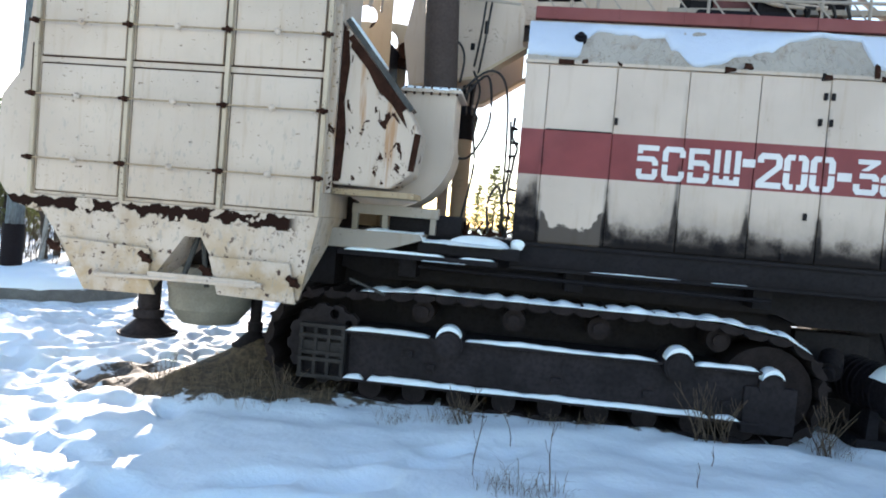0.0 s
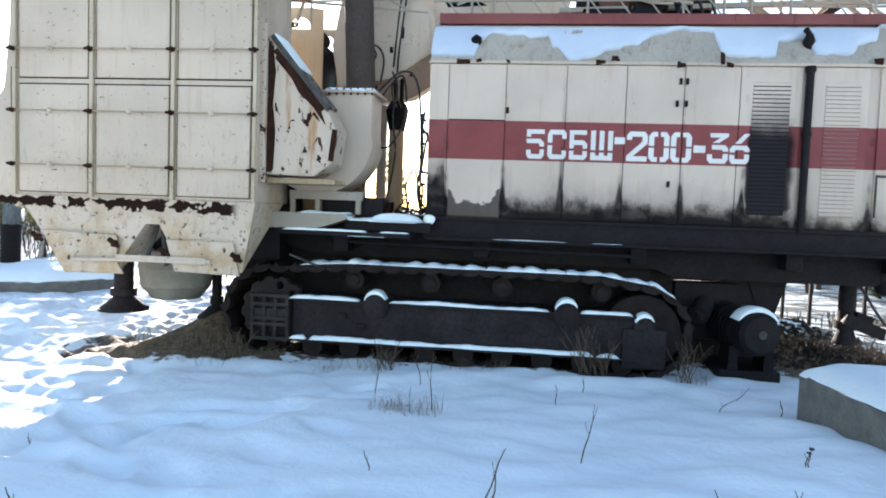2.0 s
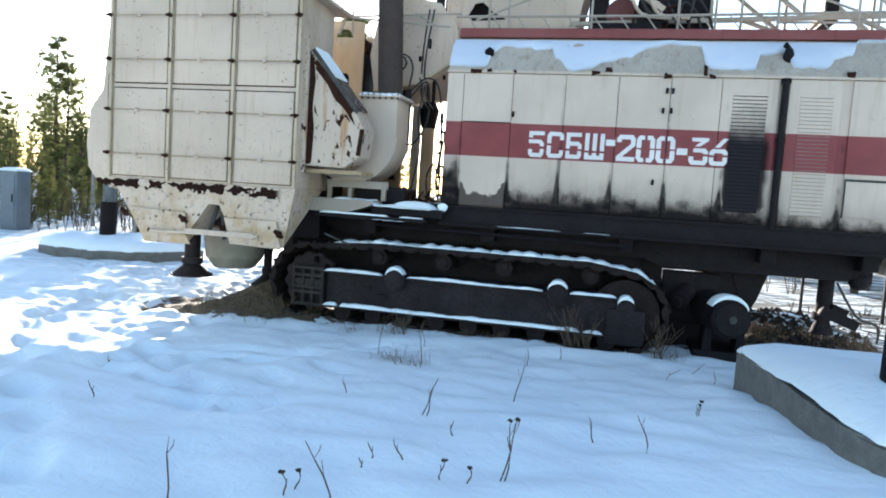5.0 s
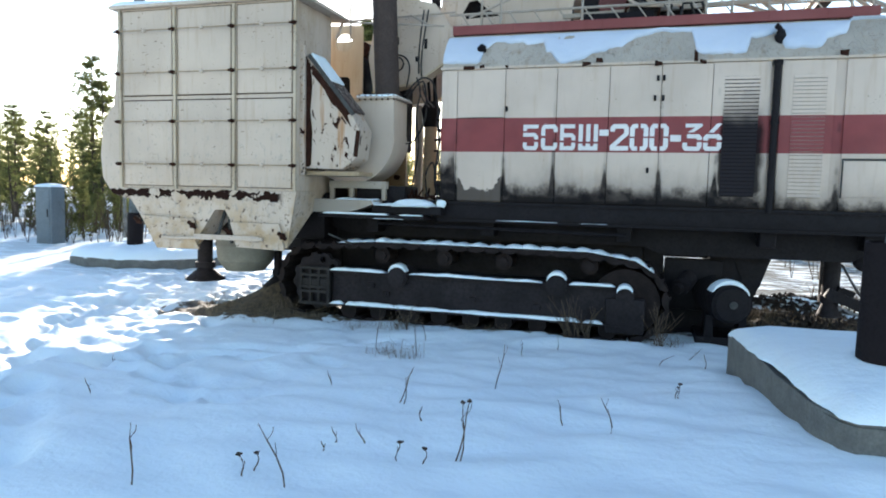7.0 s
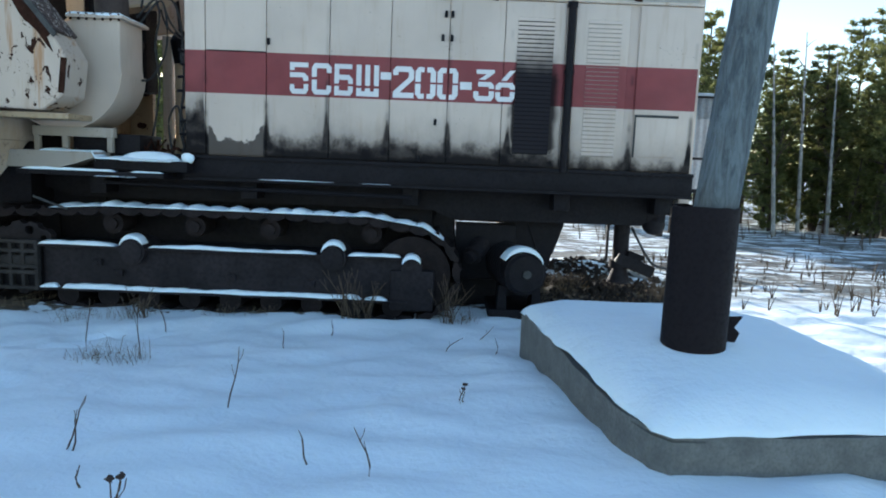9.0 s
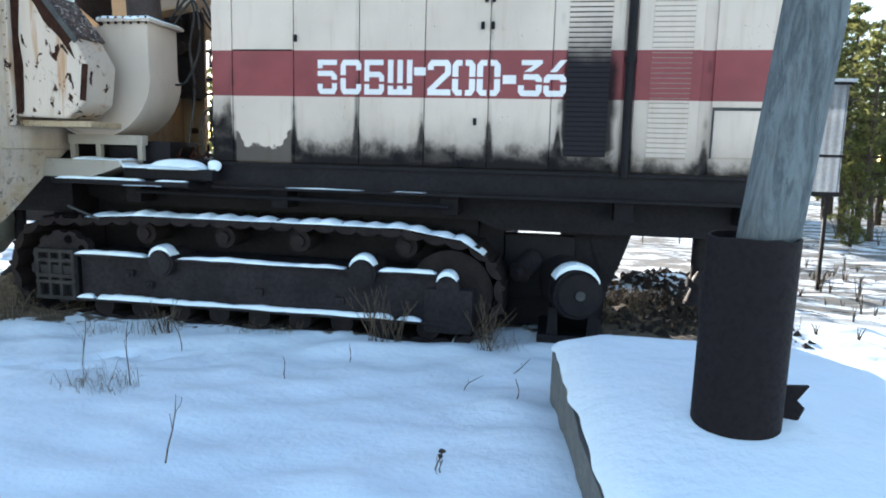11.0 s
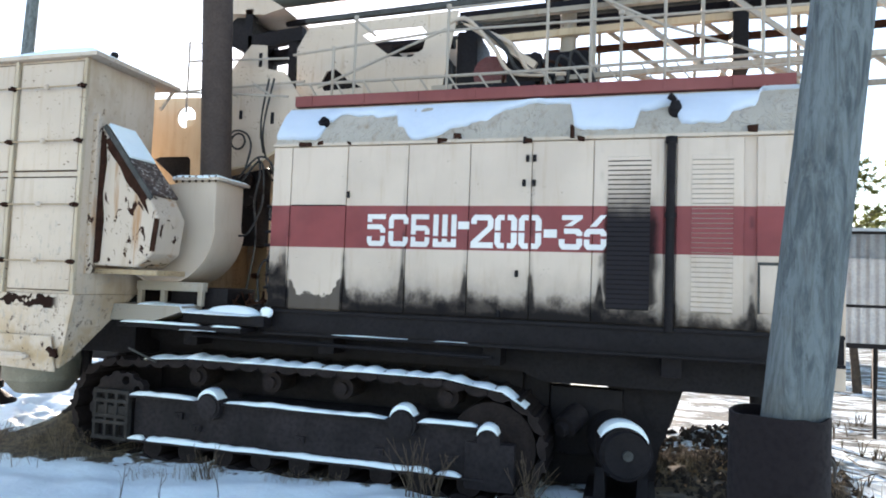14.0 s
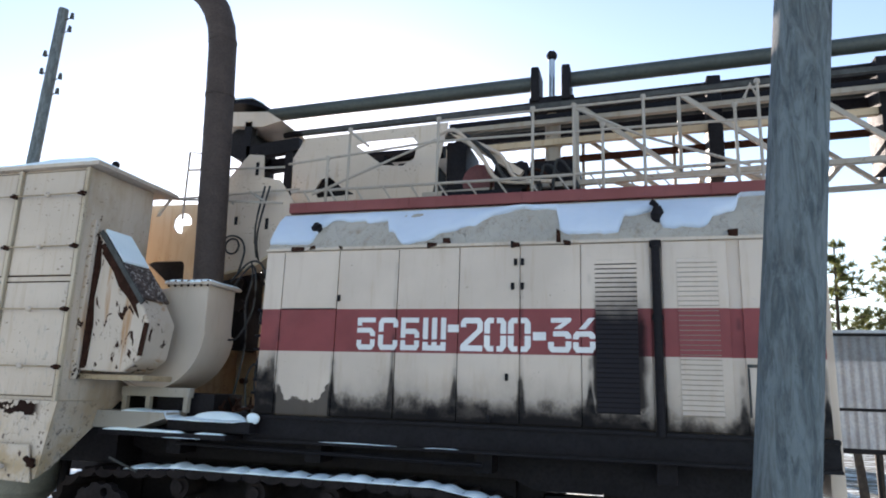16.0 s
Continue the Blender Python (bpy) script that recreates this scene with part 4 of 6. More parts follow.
rod(bm, (-1.45, 7.3, mz(-1.45, 5.24)), (2.22, 7.3, mz(2.22, 5.232)), 0.085, seg=16)
part("drill_rod", bm, M_GREEN, mast, "dark green drill rod")
bm = B()
rod(bm, (2.62, 7.3, mz(2.62, 5.235)), (9.6, 7.3, mz(9.6, 5.235)), 0.085, seg=16)
part("drill_rod", bm, M_GREEN, mast, "dark green drill rod")
bm = B()
rod(bm, (-0.9, 7.3, mz(-0.9, 4.946)), (2.3, 7.3, mz(2.3, 4.966)), 0.04, seg=12)
part("feed_rod", bm, M_BLACK, mast)
bm = B()
mbeam(bm, 2.6, 9.4, 7.3, 4.92, 4.95, 0.12, 0.13)
part("feed_beam", bm, M_BLACK, mast)
bm = B()
for x in (2.22, 2.56):
    box(bm, x, x + 0.10, 7.12, 7.48, 4.98, 5.40, 0.03)
box(bm, 2.2, 2.7, 7.15, 7.45, 4.87, 5.04, 0.02)
part("rod_clamp", bm, M_BLACK, mast)
bm = B()
rod(bm, (2.44, 7.3, 5.06), (2.44, 7.3, 5.55), 0.034, seg=12)
part("clamp_pin", bm, plain("bright_pin", (0.45, 0.5, 0.55), 0.3, 0.6), mast, "bright steel clamp pin")
bm = B()
bmesh.ops.create_uvsphere(bm, u_segments=14, v_segments=10, radius=0.062, matrix=Matrix.Translation((2.44, 7.3, 5.60)))
part("pin_head", bm, M_BLACK, mast)
bm = B()
rod(bm, (2.45, 7.3, 4.2), (2.45, 7.3, 4.95), 0.085, seg=16)
rod(bm, (2.45, 7.3, 4.5), (2.45, 7.3, 4.56), 0.11, seg=16)
part("hydraulic_cylinder", bm, M_GRIMY, mast)
bm = B()
box(bm, 2.25, 2.75, 6.9, 7.7, 3.62, 4.2, 0.02)
part("cylinder_base", bm, M_BLACK, mast)
for i, x in enumerate((4.05, 5.6, 7.2)):
    bm = B()
    box(bm, x, x + 0.14, 7.1, 7.5, mz(x, 3.88), mz(x, 5.0), 0.015)
    part("mast_yoke", bm, M_BLACK, mast)
# foot of the mast: sheave head with its weather cap
bm = B()
rod(bm, (-1.45, 7.3, 5.22), (-1.45, 7.3, 5.28), 0.33, 0.30, 24)
rod(bm, (-1.45, 7.3, 5.28), (-1.45, 7.3, 5.36), 0.24, 0.16, 24)
part("sheave_cap", bm, M_BLACK, mast)
bm = B()
plate(bm, [(-1.75, 5.05), (-1.6, 5.11), (-0.95, 5.06), (-0.75, 4.93), (-1.0, 4.87), (-1.65, 4.93)], 6.95, 7.65)
part("canopy", bm, M_CREAM, mast)
for y in (7.0, 7.5):
    bm = B()
    beam(bm, (-1.2, y, 4.2), (-1.2, y, 4.95), 0.10, 0.10)
    beam(bm, (-1.2, y, 4.55), (-0.5, y, 4.62), 0.10, 0.16)
    beam(bm, (-0.62, y, 3.9), (-0.62, y, 4.6), 0.08, 0.10)
    part("sheave_frame", bm, M_BLACK, mast)
bm = B()
rod(bm, (-1.35, 7.05, 4.72), (-1.35, 7.5, 4.72), 0.20, seg=20)
part("sheave", bm, M_BLACK, mast)
for y, t in ((6.60, 0.03), (7.9, 0.03)):
    bm = B()
    plate(bm, [(-1.34, 2.94), (-0.72, 3.06), (-0.26, 3.36), (-0.26, 3.72), (-0.50, 4.05), (-0.72, 4.10), (-0.74, 4.36), (-0.92, 4.38), (-1.32, 3.93), (-1.42, 3.4)], y, y + t)
    pivot = part("pivot_plate", bm, M_CREAM_RUSTY, mast)
    # black blocks in place of open slots, their inner darkness put into colour
    for x, z, h in ((-1.01, 3.60, 0.10), (-0.62, 3.55, 0.13), (-0.80, 4.2, 0.16), (-0.74, 3.36, 0.07)):
        bm = B()
        box(bm, x - 0.022, x + 0.022, y - 0.006, y + t + 0.006, z - h / 2, z + h / 2, 0.01)
        part("dark_slot", bm, M_BLACK, pivot)
    bm = B()
    beam(bm, (-1.32, y + 0.02, 2.93), (-0.70, y + 0.02, 3.045), 0.22, 0.025)
    beam(bm, (-0.70, y + 0.02, 3.045), (-0.22, y + 0.02, 3.36), 0.22, 0.025)
    part("pivot_flange", bm, M_YELLOW, mast)
# upright plate behind the collector
bm = B()
outer = [(-2.62, 1.55), (-1.60, 1.55), (-1.60, 3.87), (-1.74, 3.89), (-2.60, 3.90)]
tri = [(-2.29, 3.17), (-2.22, 3.20), (-1.83, 3.20), (-1.79, 3.16), (-1.78, 2.92), (-1.84, 2.87), (-1.93, 2.89)]
plate(bm, outer, 6.82, 6.84, [ring(-1.88, 3.66, 0.125, 20), tri])
bracket = part("mast_bracket", bm, M_YELLOW, rig, "yellowed support plate with round and triangular holes")
bm = B()
plate(bm, outer, 7.76, 7.78, [ring(-1.88, 3.66, 0.16, 20)])
part("back_plate", bm, M_YELLOW, bracket)
bm = B()
box(bm, -1.60, -1.56, 6.80, 7.8, 1.55, 2.95, 0.006)
part("web_plate", bm, M_STAINED, bracket)
# black box added between the plates so the triangular hole looks dark
bm = B()
box(bm, -2.6, -1.66, 7.05, 7.6, 2.3, 3.50, 0.03)
part("hole_darkener", bm, M_BLACK, bracket)
bm = B()
box(bm, -1.56, -1.28, 7.74, 7.82, 1.55, 3.1, 0.01)
part("stiffener", bm, M_STAINED, bracket)
for x, y, z, r in ((-1.36, 7.70, 2.25, 0.05), (-1.40, 7.69, 1.85, 0.035), (-1.48, 7.69, 2.7, 0.06)):
    bm = B()
    rod(bm, (x, y - 0.05, z), (x, y + 0.05, z), r, seg=14)
    part("boss", bm, M_RUSTY, bracket)
for x, z, r in ((-1.90, 3.72, 0.11), (-1.80, 3.47, 0.13), (-1.56, 3.52, 0.10)):
    bm = B()
    rod(bm, (x, 7.5, z), (x, 7.74, z), r, seg=18)
    rod(bm, (x, 7.48, z), (x, 7.51, z), r * 0.45, seg=12)
    part("pulley", bm, M_RUSTY, bracket, "rusted guide pulley")
bm = B()
beam(bm, (-1.75, 7.6, 3.42), (-1.20, 7.6, 3.30), 0.10, 0.10)
part("pulley_arm", bm, M_RUSTY, bracket)
bm = B()
rod(bm, (-0.85, 7.6, 1.5), (-0.85, 7.6, 2.66), 0.095, seg=18)
rod(bm, (-0.85, 7.6, 2.05), (-0.85, 7.6, 2.09), 0.105, seg=18)
lift = part("lift_cylinder", bm, M_YELLOW, rig, "yellow hydraulic lift cylinder")
bm = B()
rod(bm, (-0.85, 7.6, 2.58), (-0.85, 7.6, 2.84), 0.10, 0.145, 14)
rod(bm, (-0.85, 7.6, 2.84), (-0.85, 7.6, 2.95), 0.145, 0.09, 14)
rod(bm, (-0.87, 7.6, 2.9), (-0.9, 7.5, 3.5), 0.022, seg=8)
rod(bm, (-0.80, 7.6, 2.9), (-0.78, 7.5, 3.5), 0.026, seg=8)
part("cylinder_head", bm, M_BLACK, lift, "black oily cylinder head")
bm = B()
box(bm, -1.10, -0.99, 7.6, 7.7, 1.5, 2.9, 0.01)
part("pump_column", bm, M_CREAM_RUSTY, lift)
bm = B()
box(bm, -1.38, -1.06, 7.1, 7.4, 2.2, 3.14, 0.03)
rod(bm, (-1.2, 7.02, 2.95), (-1.2, 7.12, 2.95), 0.09, seg=16)
rod(bm, (-1.15, 7.02, 2.7), (-1.15, 7.12, 2.7), 0.07, seg=16)
part("valve_bank", bm, M_BLACK, lift, "dark oily valve bank")


def hose(pts, r=0.011):
    n = 6
    out = []
    P = [Vector(p) for p in (pts[0], *pts, pts[-1])]
    for i in range(1, len(P) - 2):
        a, b, c, d = P[i - 1:i + 3]
        for k in range(n):
            t = k / n
            out.append(0.5 * ((2 * b) + (c - a) * t + (2 * a - 5 * b + 4 * c - d) * t * t + (3 * b - a - 3 * c + d) * t ** 3))
    out.append(P[-2])
    return tube(B(), out, r, 8)


for pts in ([(-0.62, 6.5, 3.95), (-0.66, 6.45, 3.4), (-0.78, 6.9, 2.95), (-0.84, 7.55, 2.85)], [(-0.56, 6.5, 3.95), (-0.62, 6.43, 3.3), (-0.72, 6.9, 2.95), (-0.78, 7.55, 2.85)],
            [(-0.80, 6.3, 2.85), (-0.55, 6.25, 3.05), (-0.38, 6.25, 2.95), (-0.33, 6.3, 2.5), (-0.32, 6.35, 1.6)], [(-0.80, 6.3, 2.75), (-0.55, 6.3, 3.02), (-0.50, 6.3, 2.6), (-0.65, 6.3, 2.28), (-0.80, 6.3, 2.25)],
            [(-0.98 + 0.085 * math.cos(a * 0.9), 6.53, 3.29 + 0.085 * math.sin(a * 0.9)) for a in range(8)], [(-1.12, 6.52, 3.33), (-1.0, 6.5, 3.40), (-0.86, 6.5, 3.36), (-0.80, 6.5, 3.22), (-0.82, 6.45, 2.98)], [(-0.70, 6.5, 3.1), (-0.62, 6.42, 2.9), (-0.66, 6.4, 2.6), (-0.62, 6.4, 2.2), (-0.70, 6.4, 1.7)],
            [(-0.30, 6.2, 2.6), (-0.28, 6.15, 2.2), (-0.32, 6.15, 1.8), (-0.28, 6.2, 1.55)], [(-0.42, 6.2, 1.55), (-0.45, 6.2, 1.85), (-0.36, 6.2, 2.0), (-0.30, 6.2, 1.7)]):
    part("hose", hose(pts), M_CABLE, lift, "black hydraulic hose")
random.seed(8)
part("hose", hose([(-0.24 + random.uniform(-0.035, 0.02), 6.06 + random.uniform(0, 0.05), 2.62 - 0.09 * i) for i in range(13)], 0.012), M_CABLE, lift, "kinked black cable")
for i in range(7):
    bm = B()
    x, z = -0.25 + random.uniform(-0.025, 0.02), 1.72 + i * 0.13 + random.uniform(-0.03, 0.03)
    rod(bm, (x - 0.03, 6.05, z), (x + 0.03, 6.06, z + random.uniform(-0.02, 0.03)), 0.014, seg=8)
    part("cable_clip", bm, M_BLACK, lift)
bm = B()
random.seed(5)
for i in range(34):
    x, y = random.uniform(-0.85, -0.25), random.uniform(6.0, 6.5)
    a = random.uniform(0, 6.28)
    l = random.uniform(0.05, 0.2)
    beam(bm, (x, y, 1.535 + random.uniform(0, 0.03)), (x + l * math.cos(a), y + l * math.sin(a) * 0.5, 1.56 + random.uniform(0.0, 0.13)), 0.022, 0.018)
tagged(part("scrap_litter", bm, M_RUSTY, platform, "rusty scrap on the deck"), kind="stuff")

# -- winch on the roof
bm = B()
rod(bm, (1.72, 6.9, 4.0), (1.72, 7.3, 4.0), 0.13, seg=20)
winch = part("winch", bm, plain("red_winch", (0.20, 0.035, 0.03), 0.5), rig, "red winch with hoses")
for y in (6.88, 7.3):
    bm = B()
    rod(bm, (1.72, y, 4.0), (1.72, y + 0.03, 4.0), 0.19, seg=22)
    part("drum_flange", bm, plain("red_flange", (0.13, 0.03, 0.028), 0.6), winch)
bm = B()
box(bm, 1.32, 1.55, 6.95, 7.6, 3.6, 4.5, 0.03)
part("valve_block", bm, M_BLACK, winch)
for i in range(6):
    x = 1.85 + i * 0.13
    part("pipe_run", hose([(x, 6.8, 3.8), (x + 0.05, 6.78, 4.05 + 0.05 * (i % 3)), (x + 0.2, 6.8, 4.0), (x + 0.3, 6.85, 3.75)], 0.016), M_RUSTY if i % 3 == 0 else M_CABLE, winch)
bm = B()
box(bm, 1.35, 2.2, 6.7, 7.4, 3.58, 3.85, 0.02)
part("winch_base", bm, M_BLACK, winch)
bm = B()
box(bm, 1.9, 2.25, 6.75, 7.1, 3.85, 4.15, 0.03)
part("motor", bm, M_BLACK, winch)
for dx, top in ((0.0, 4.56), (0.1, 4.5), (0.2, 4.42)):
    part("hose", hose([(1.3 + dx, 6.72, 4.5), (1.5 + dx, 6.68, top - 0.05), (1.78 + dx, 6.66, 4.2), (1.95 + dx, 6.7, 3.95), (2.3 + dx, 6.7, 3.9)], 0.022), M_CABLE if dx == 0.1 else M_CREAM_RUSTY, winch)
bm = B()
beam(bm, (1.45, 6.72, 4.52), (2.2, 6.72, 4.0), 0.06, 0.07)
part("guard", bm, M_CREAM, winch)

# -- walkway railing along the roof edge
YR = 6.42
bm = B()
tube(bm, [(-0.25, YR, 3.84), (2.0, YR, 3.85), (4.9, YR, 3.90)], 0.016, 8)
railing = part("walkway_railing", bm, M_RAIL, rig, "thin cream pipe railing")
for pts in ([(-0.3, YR, 4.16), (1.36, YR, 4.30), (4.9, YR, 4.30)], [(1.36, YR, 4.52), (2.35, YR, 4.55), (4.9, YR, 4.62)], [(0.0, YR, 3.80), (1.36, YR, 4.32)], [(0.38, YR, 4.50), (0.62, YR, 4.30)], [(2.75, YR, 4.55), (3.4, YR, 4.2), (4.3, YR, 3.86)],
            [(3.4, YR, 3.78), (4.2, YR, 3.78), (4.9, YR, 3.8)], [(4.28, YR, 4.5), (4.34, YR, 4.64), (4.4, YR, 4.5)]):
    bm = B()
    tube(bm, pts, 0.014, 8)
    part("rail", bm, M_RAIL, railing)
for x, z in ((0.40, 4.50), (0.16, 4.2), (1.38, 4.54), (2.35, 4.57), (2.75, 4.57), (3.02, 4.35), (3.40, 4.60), (4.2, 4.45), (4.4, 4.66), (4.85, 4.62)):
    bm = B()
    rod(bm, (x, YR, 3.62), (x, YR, z), 0.015, seg=8)
    rod(bm, (x, YR, z - 0.02), (x, YR, z + 0.02), 0.026, seg=8)
    part("rail_post", bm, M_RAIL, railing)
for i in range(15):
    x = -0.1 + i * 0.30
    bm = B()
    beam(bm, (x, YR - 0.01, 3.85), (x + 0.14, YR - 0.06, 3.65), 0.014, 0.014)
    part("stay", bm, M_RAIL, railing)
for pts in ([(-1.64, 6.5, 3.62), (-1.64, 6.5, 4.42), (-1.4, 6.5, 4.38)], [(-1.62, 6.5, 4.2), (-0.4, 6.5, 4.16)], [(-1.75, 6.5, 3.86), (-0.2, 6.5, 3.90)], [(-1.9, 6.35, 3.83), (-0.3, 6.35, 3.70)], [(-1.2, 6.5, 3.9), (-0.9, 6.35, 3.72)], [(-0.8, 6.5, 3.9), (-0.5, 6.35, 3.72)]):
    bm = B()
    tube(bm, pts, 0.013, 8)
    part("rail", bm, M_RAIL, railing)

# -- crawler tracks
TRACK = [(-1.85, 0.955)]
LOOP = ring(-1.85, 0.46, 0.47, 12, math.pi * 0.55, math.pi * 1.5, True) + [(2.03, -0.01)] + ring(2.03, 0.45, 0.45, 12, -math.pi / 2, math.pi * 0.42, True) + [(1.60, 0.965), (0.9, 0.98), (-0.2, 0.98), (-0.95, 0.97), (-1.5, 0.94)]
TY0, TY1 = 5.90, 6.48


def along(loop, step):
    pts = [Vector((x, 0, z)) for x, z in loop] + [Vector((loop[0][0], 0, loop[0][1]))]
    total = sum((b - a).length for a, b in zip(pts, pts[1:]))
    n = round(total / step)
    out, want, gone = [], 0.0, 0.0
    for a, b in zip(pts, pts[1:]):
        l = (b - a).length
        while want <= gone + l + 1e-6 and len(out) < n:
            out.append((a.lerp(b, (want - gone) / l), (b - a).normalized()))
            want += total / n
        gone += l
    return out, total / n


def make_track():
    places, pitch = along(LOOP, 0.2)
    bm = B()
    box(bm, -1.55, 2.05, TY0 - 0.02, TY1 - 0.06, 0.20, 0.60, 0.015)
    tr = part("crawler_track", bm, M_FRAME, rig, "black crawler track with grey-green side frame")
    sh = B()
    h = pitch * 0.49
    prof = [(-h, -0.02), (-h, 0.012), (-h * 0.6, 0.02), (-h * 0.45, 0.05), (-h * 0.25, 0.05), (-h * 0.1, 0.02), (h, 0.016), (h, -0.02), (h * 0.4, -0.05), (-h * 0.4, -0.05)]
    a = [sh.verts.new((x, 0, z)) for x, z in prof]
    b = [sh.verts.new((x, TY1 - TY0, z)) for x, z in prof]
    sh.faces.new(a[::-1]), sh.faces.new(b)
    for i in range(len(prof)):
        j = (i + 1) % len(prof)
        sh.faces.new((a[i], a[j], b[j], b[i]))
    shoe = mesh_of("track_shoe", sh, M_TRACK)
    for p, d in places:
        ob = part("track_shoe", shoe, None, tr)
        xa = Vector((-d.x, 0, -d.z))
        za = Vector((-xa.z, 0, xa.x))
        ob.matrix_basis = Matrix(((xa.x, 0, za.x, p.x), (0, 1, 0, TY0), (xa.z, 0, za.z, p.z), (0, 0, 0, 1)))
    for z0, z1 in ((0.60, 0.625), (0.175, 0.20)):
        bm = B()
        box(bm, -1.6, 2.0, TY0 - 0.07, TY1 - 0.1, z0, z1, 0.004)
        part("frame_flange", bm, M_FRAME, tr)
    for x, r, z in ((-0.66, 0.125, 0.585), (1.275, 0.125, 0.60)):
        bm = B()
        rod(bm, (x, TY0 - 0.10, z), (x, TY0 + 0.3, z), r, seg=22)
        rod(bm, (x, TY0 - 0.115, z), (x, TY0 - 0.09, z), r * 0.8, seg=22)
        part("pivot_cap", bm, M_FRAME, tr)
    for x in (-0.93, -0.12, 0.62, 1.62):
        bm = B()
        rod(bm, (x, TY0 + 0.1, 0.83), (x, TY0 + 0.4, 0.83), 0.10, seg=18)
        rod(bm, (x, TY0 + 0.06, 0.83), (x, TY0 + 0.1, 0.83), 0.055, seg=14)
        part("carrier_roller", bm, M_TRACK, tr)
    for i in range(9):
        x = -1.35 + i * 0.40
        bm = B()
        rod(bm, (x, TY0 + 0.02, 0.12), (x, TY0 + 0.42, 0.12), 0.105, seg=18)
        part("road_roller", bm, M_TRACK, tr)
    for x, z in ((-1.02, 0.46), (-0.82, 0.36), (0.28, 0.36), (1.05, 0.33), (1.7, 0.32)):
        bm = B()
        box(bm, x - 0.045, x + 0.045, TY0 - 0.06, TY0 - 0.018, z - 0.03, z + 0.035, 0.01)
        rod(bm, (x, TY0 - 0.075, z), (x, TY0 - 0.055, z), 0.02, seg=8)
        part("bolt_boss", bm, M_FRAME, tr)
    bm = B()
    n = 13
    gear = []
    for i in range(n):
        for r, o in ((0.335, 0.0), (0.335, 0.3), (0.362, 0.45), (0.362, 0.85)):
            t = 2 * math.pi * (i + o) / n
            gear.append((-1.78 + r * math.cos(t), 0.47 + r * math.sin(t)))
    plate(bm, gear, TY0 + 0.03, TY0 + 0.12, [ring(-1.72, 0.74, 0.045, 12), ring(-1.58, 0.66, 0.035, 12)])
    part("sprocket", bm, M_FRAME, tr)
    for x in (-1.98, -1.85, -1.73, -1.60):
        bm = B()
        box(bm, x - 0.016, x + 0.016, TY0 - 0.08, TY0 - 0.02, 0.17, 0.66, 0.004)
        part("guard_bar", bm, M_GUARD, tr)
    for z in (0.19, 0.34, 0.40, 0.55, 0.64):
        bm = B()
        box(bm, -2.0, -1.58, TY0 - 0.086, TY0 - 0.025, z - 0.018, z + 0.018, 0.004)
        part("guard_rung", bm, M_GUARD, tr)
    bm = B()
    box(bm, -1.98, -1.6, TY0 - 0.06, TY0 - 0.03, 0.39, 0.50, 0.004)
    part("guard_plate", bm, M_GUARD, tr)
    # added black sheet, stands in for the shade behind the guard's openings
    bm = B()
    box(bm, -1.99, -1.59, TY0 - 0.02, TY0 + 0.03, 0.18, 0.65, 0.004)
    part("guard_dark_backing", bm, M_BLACK, tr)
    bm = B()
    box(bm, 1.82, 2.25, TY0 - 0.05, TY0 + 0.06, 0.10, 0.50, 0.03)
    rod(bm, (2.03, TY0 - 0.06, 0.52), (2.03, TY0 + 0.1, 0.52), 0.10, seg=18)
    part("idler_cover", bm, M_FRAME, tr)
    bm = B()
    rod(bm, (2.03, TY0 + 0.08, 0.44), (2.03, TY0 + 0.46, 0.44), 0.38, seg=28)
    part("idler_wheel", bm, M_TRACK, tr)
    bm = B()
    plate(bm, [(-1.25, 0.1), (2.2, 0.1), (2.2, 0.8), (1.7, 0.92), (-1.25, 0.93)], TY1 - 0.02, TY1)
    plate(bm, [(-2.1, 0.15), (-1.30, 0.1), (-1.30, 0.52), (-1.72, 0.52), (-1.72, 0.85), (-1.8, 0.85)], TY1 - 0.02, TY1)
    part("inner_frame", bm, M_BLACK, tr)
    return tr


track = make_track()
# unseen box, added to stop low sun passing under the collector
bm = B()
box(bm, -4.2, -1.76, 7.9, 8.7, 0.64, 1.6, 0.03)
part("far_sun_blocker", bm, M_BLACK, rig)
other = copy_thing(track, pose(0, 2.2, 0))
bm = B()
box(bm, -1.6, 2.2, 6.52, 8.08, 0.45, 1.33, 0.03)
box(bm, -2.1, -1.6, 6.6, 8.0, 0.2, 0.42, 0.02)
# three black boxes added to close bright slits beside the track's front end
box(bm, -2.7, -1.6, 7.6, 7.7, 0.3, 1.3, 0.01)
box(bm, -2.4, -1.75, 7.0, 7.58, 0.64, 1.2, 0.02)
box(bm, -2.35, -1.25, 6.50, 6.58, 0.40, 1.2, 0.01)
part("undercarriage_with_blockers", bm, M_BLACK, rig)

# -- drive motor drum and gear under the rear
bm = B()
rod(bm, (3.14, 5.93, 0.50), (3.00, 6.55, 0.52), 0.215, seg=28)
rod(bm, (3.15, 5.905, 0.50), (3.14, 5.94, 0.50), 0.18, 0.205, 28)
motor = part("drum_motor", bm, M_BLACK, rig, "black cylindrical motor")
bm = B()
rod(bm, (3.155, 5.885, 0.50), (3.15, 5.91, 0.50), 0.042, seg=14)
part("hub", bm, M_GREYPLATE, motor)
for i in range(7):
    bm = B()
    t = i / 6
    rod(bm, (3.10 - 0.09 * t, 6.1 + 0.4 * t, 0.503 + 0.02 * t), (3.095 - 0.09 * t, 6.12 + 0.4 * t, 0.503 + 0.02 * t), 0.228, seg=28)
    part("fin", bm, M_BLACK, motor)
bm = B()
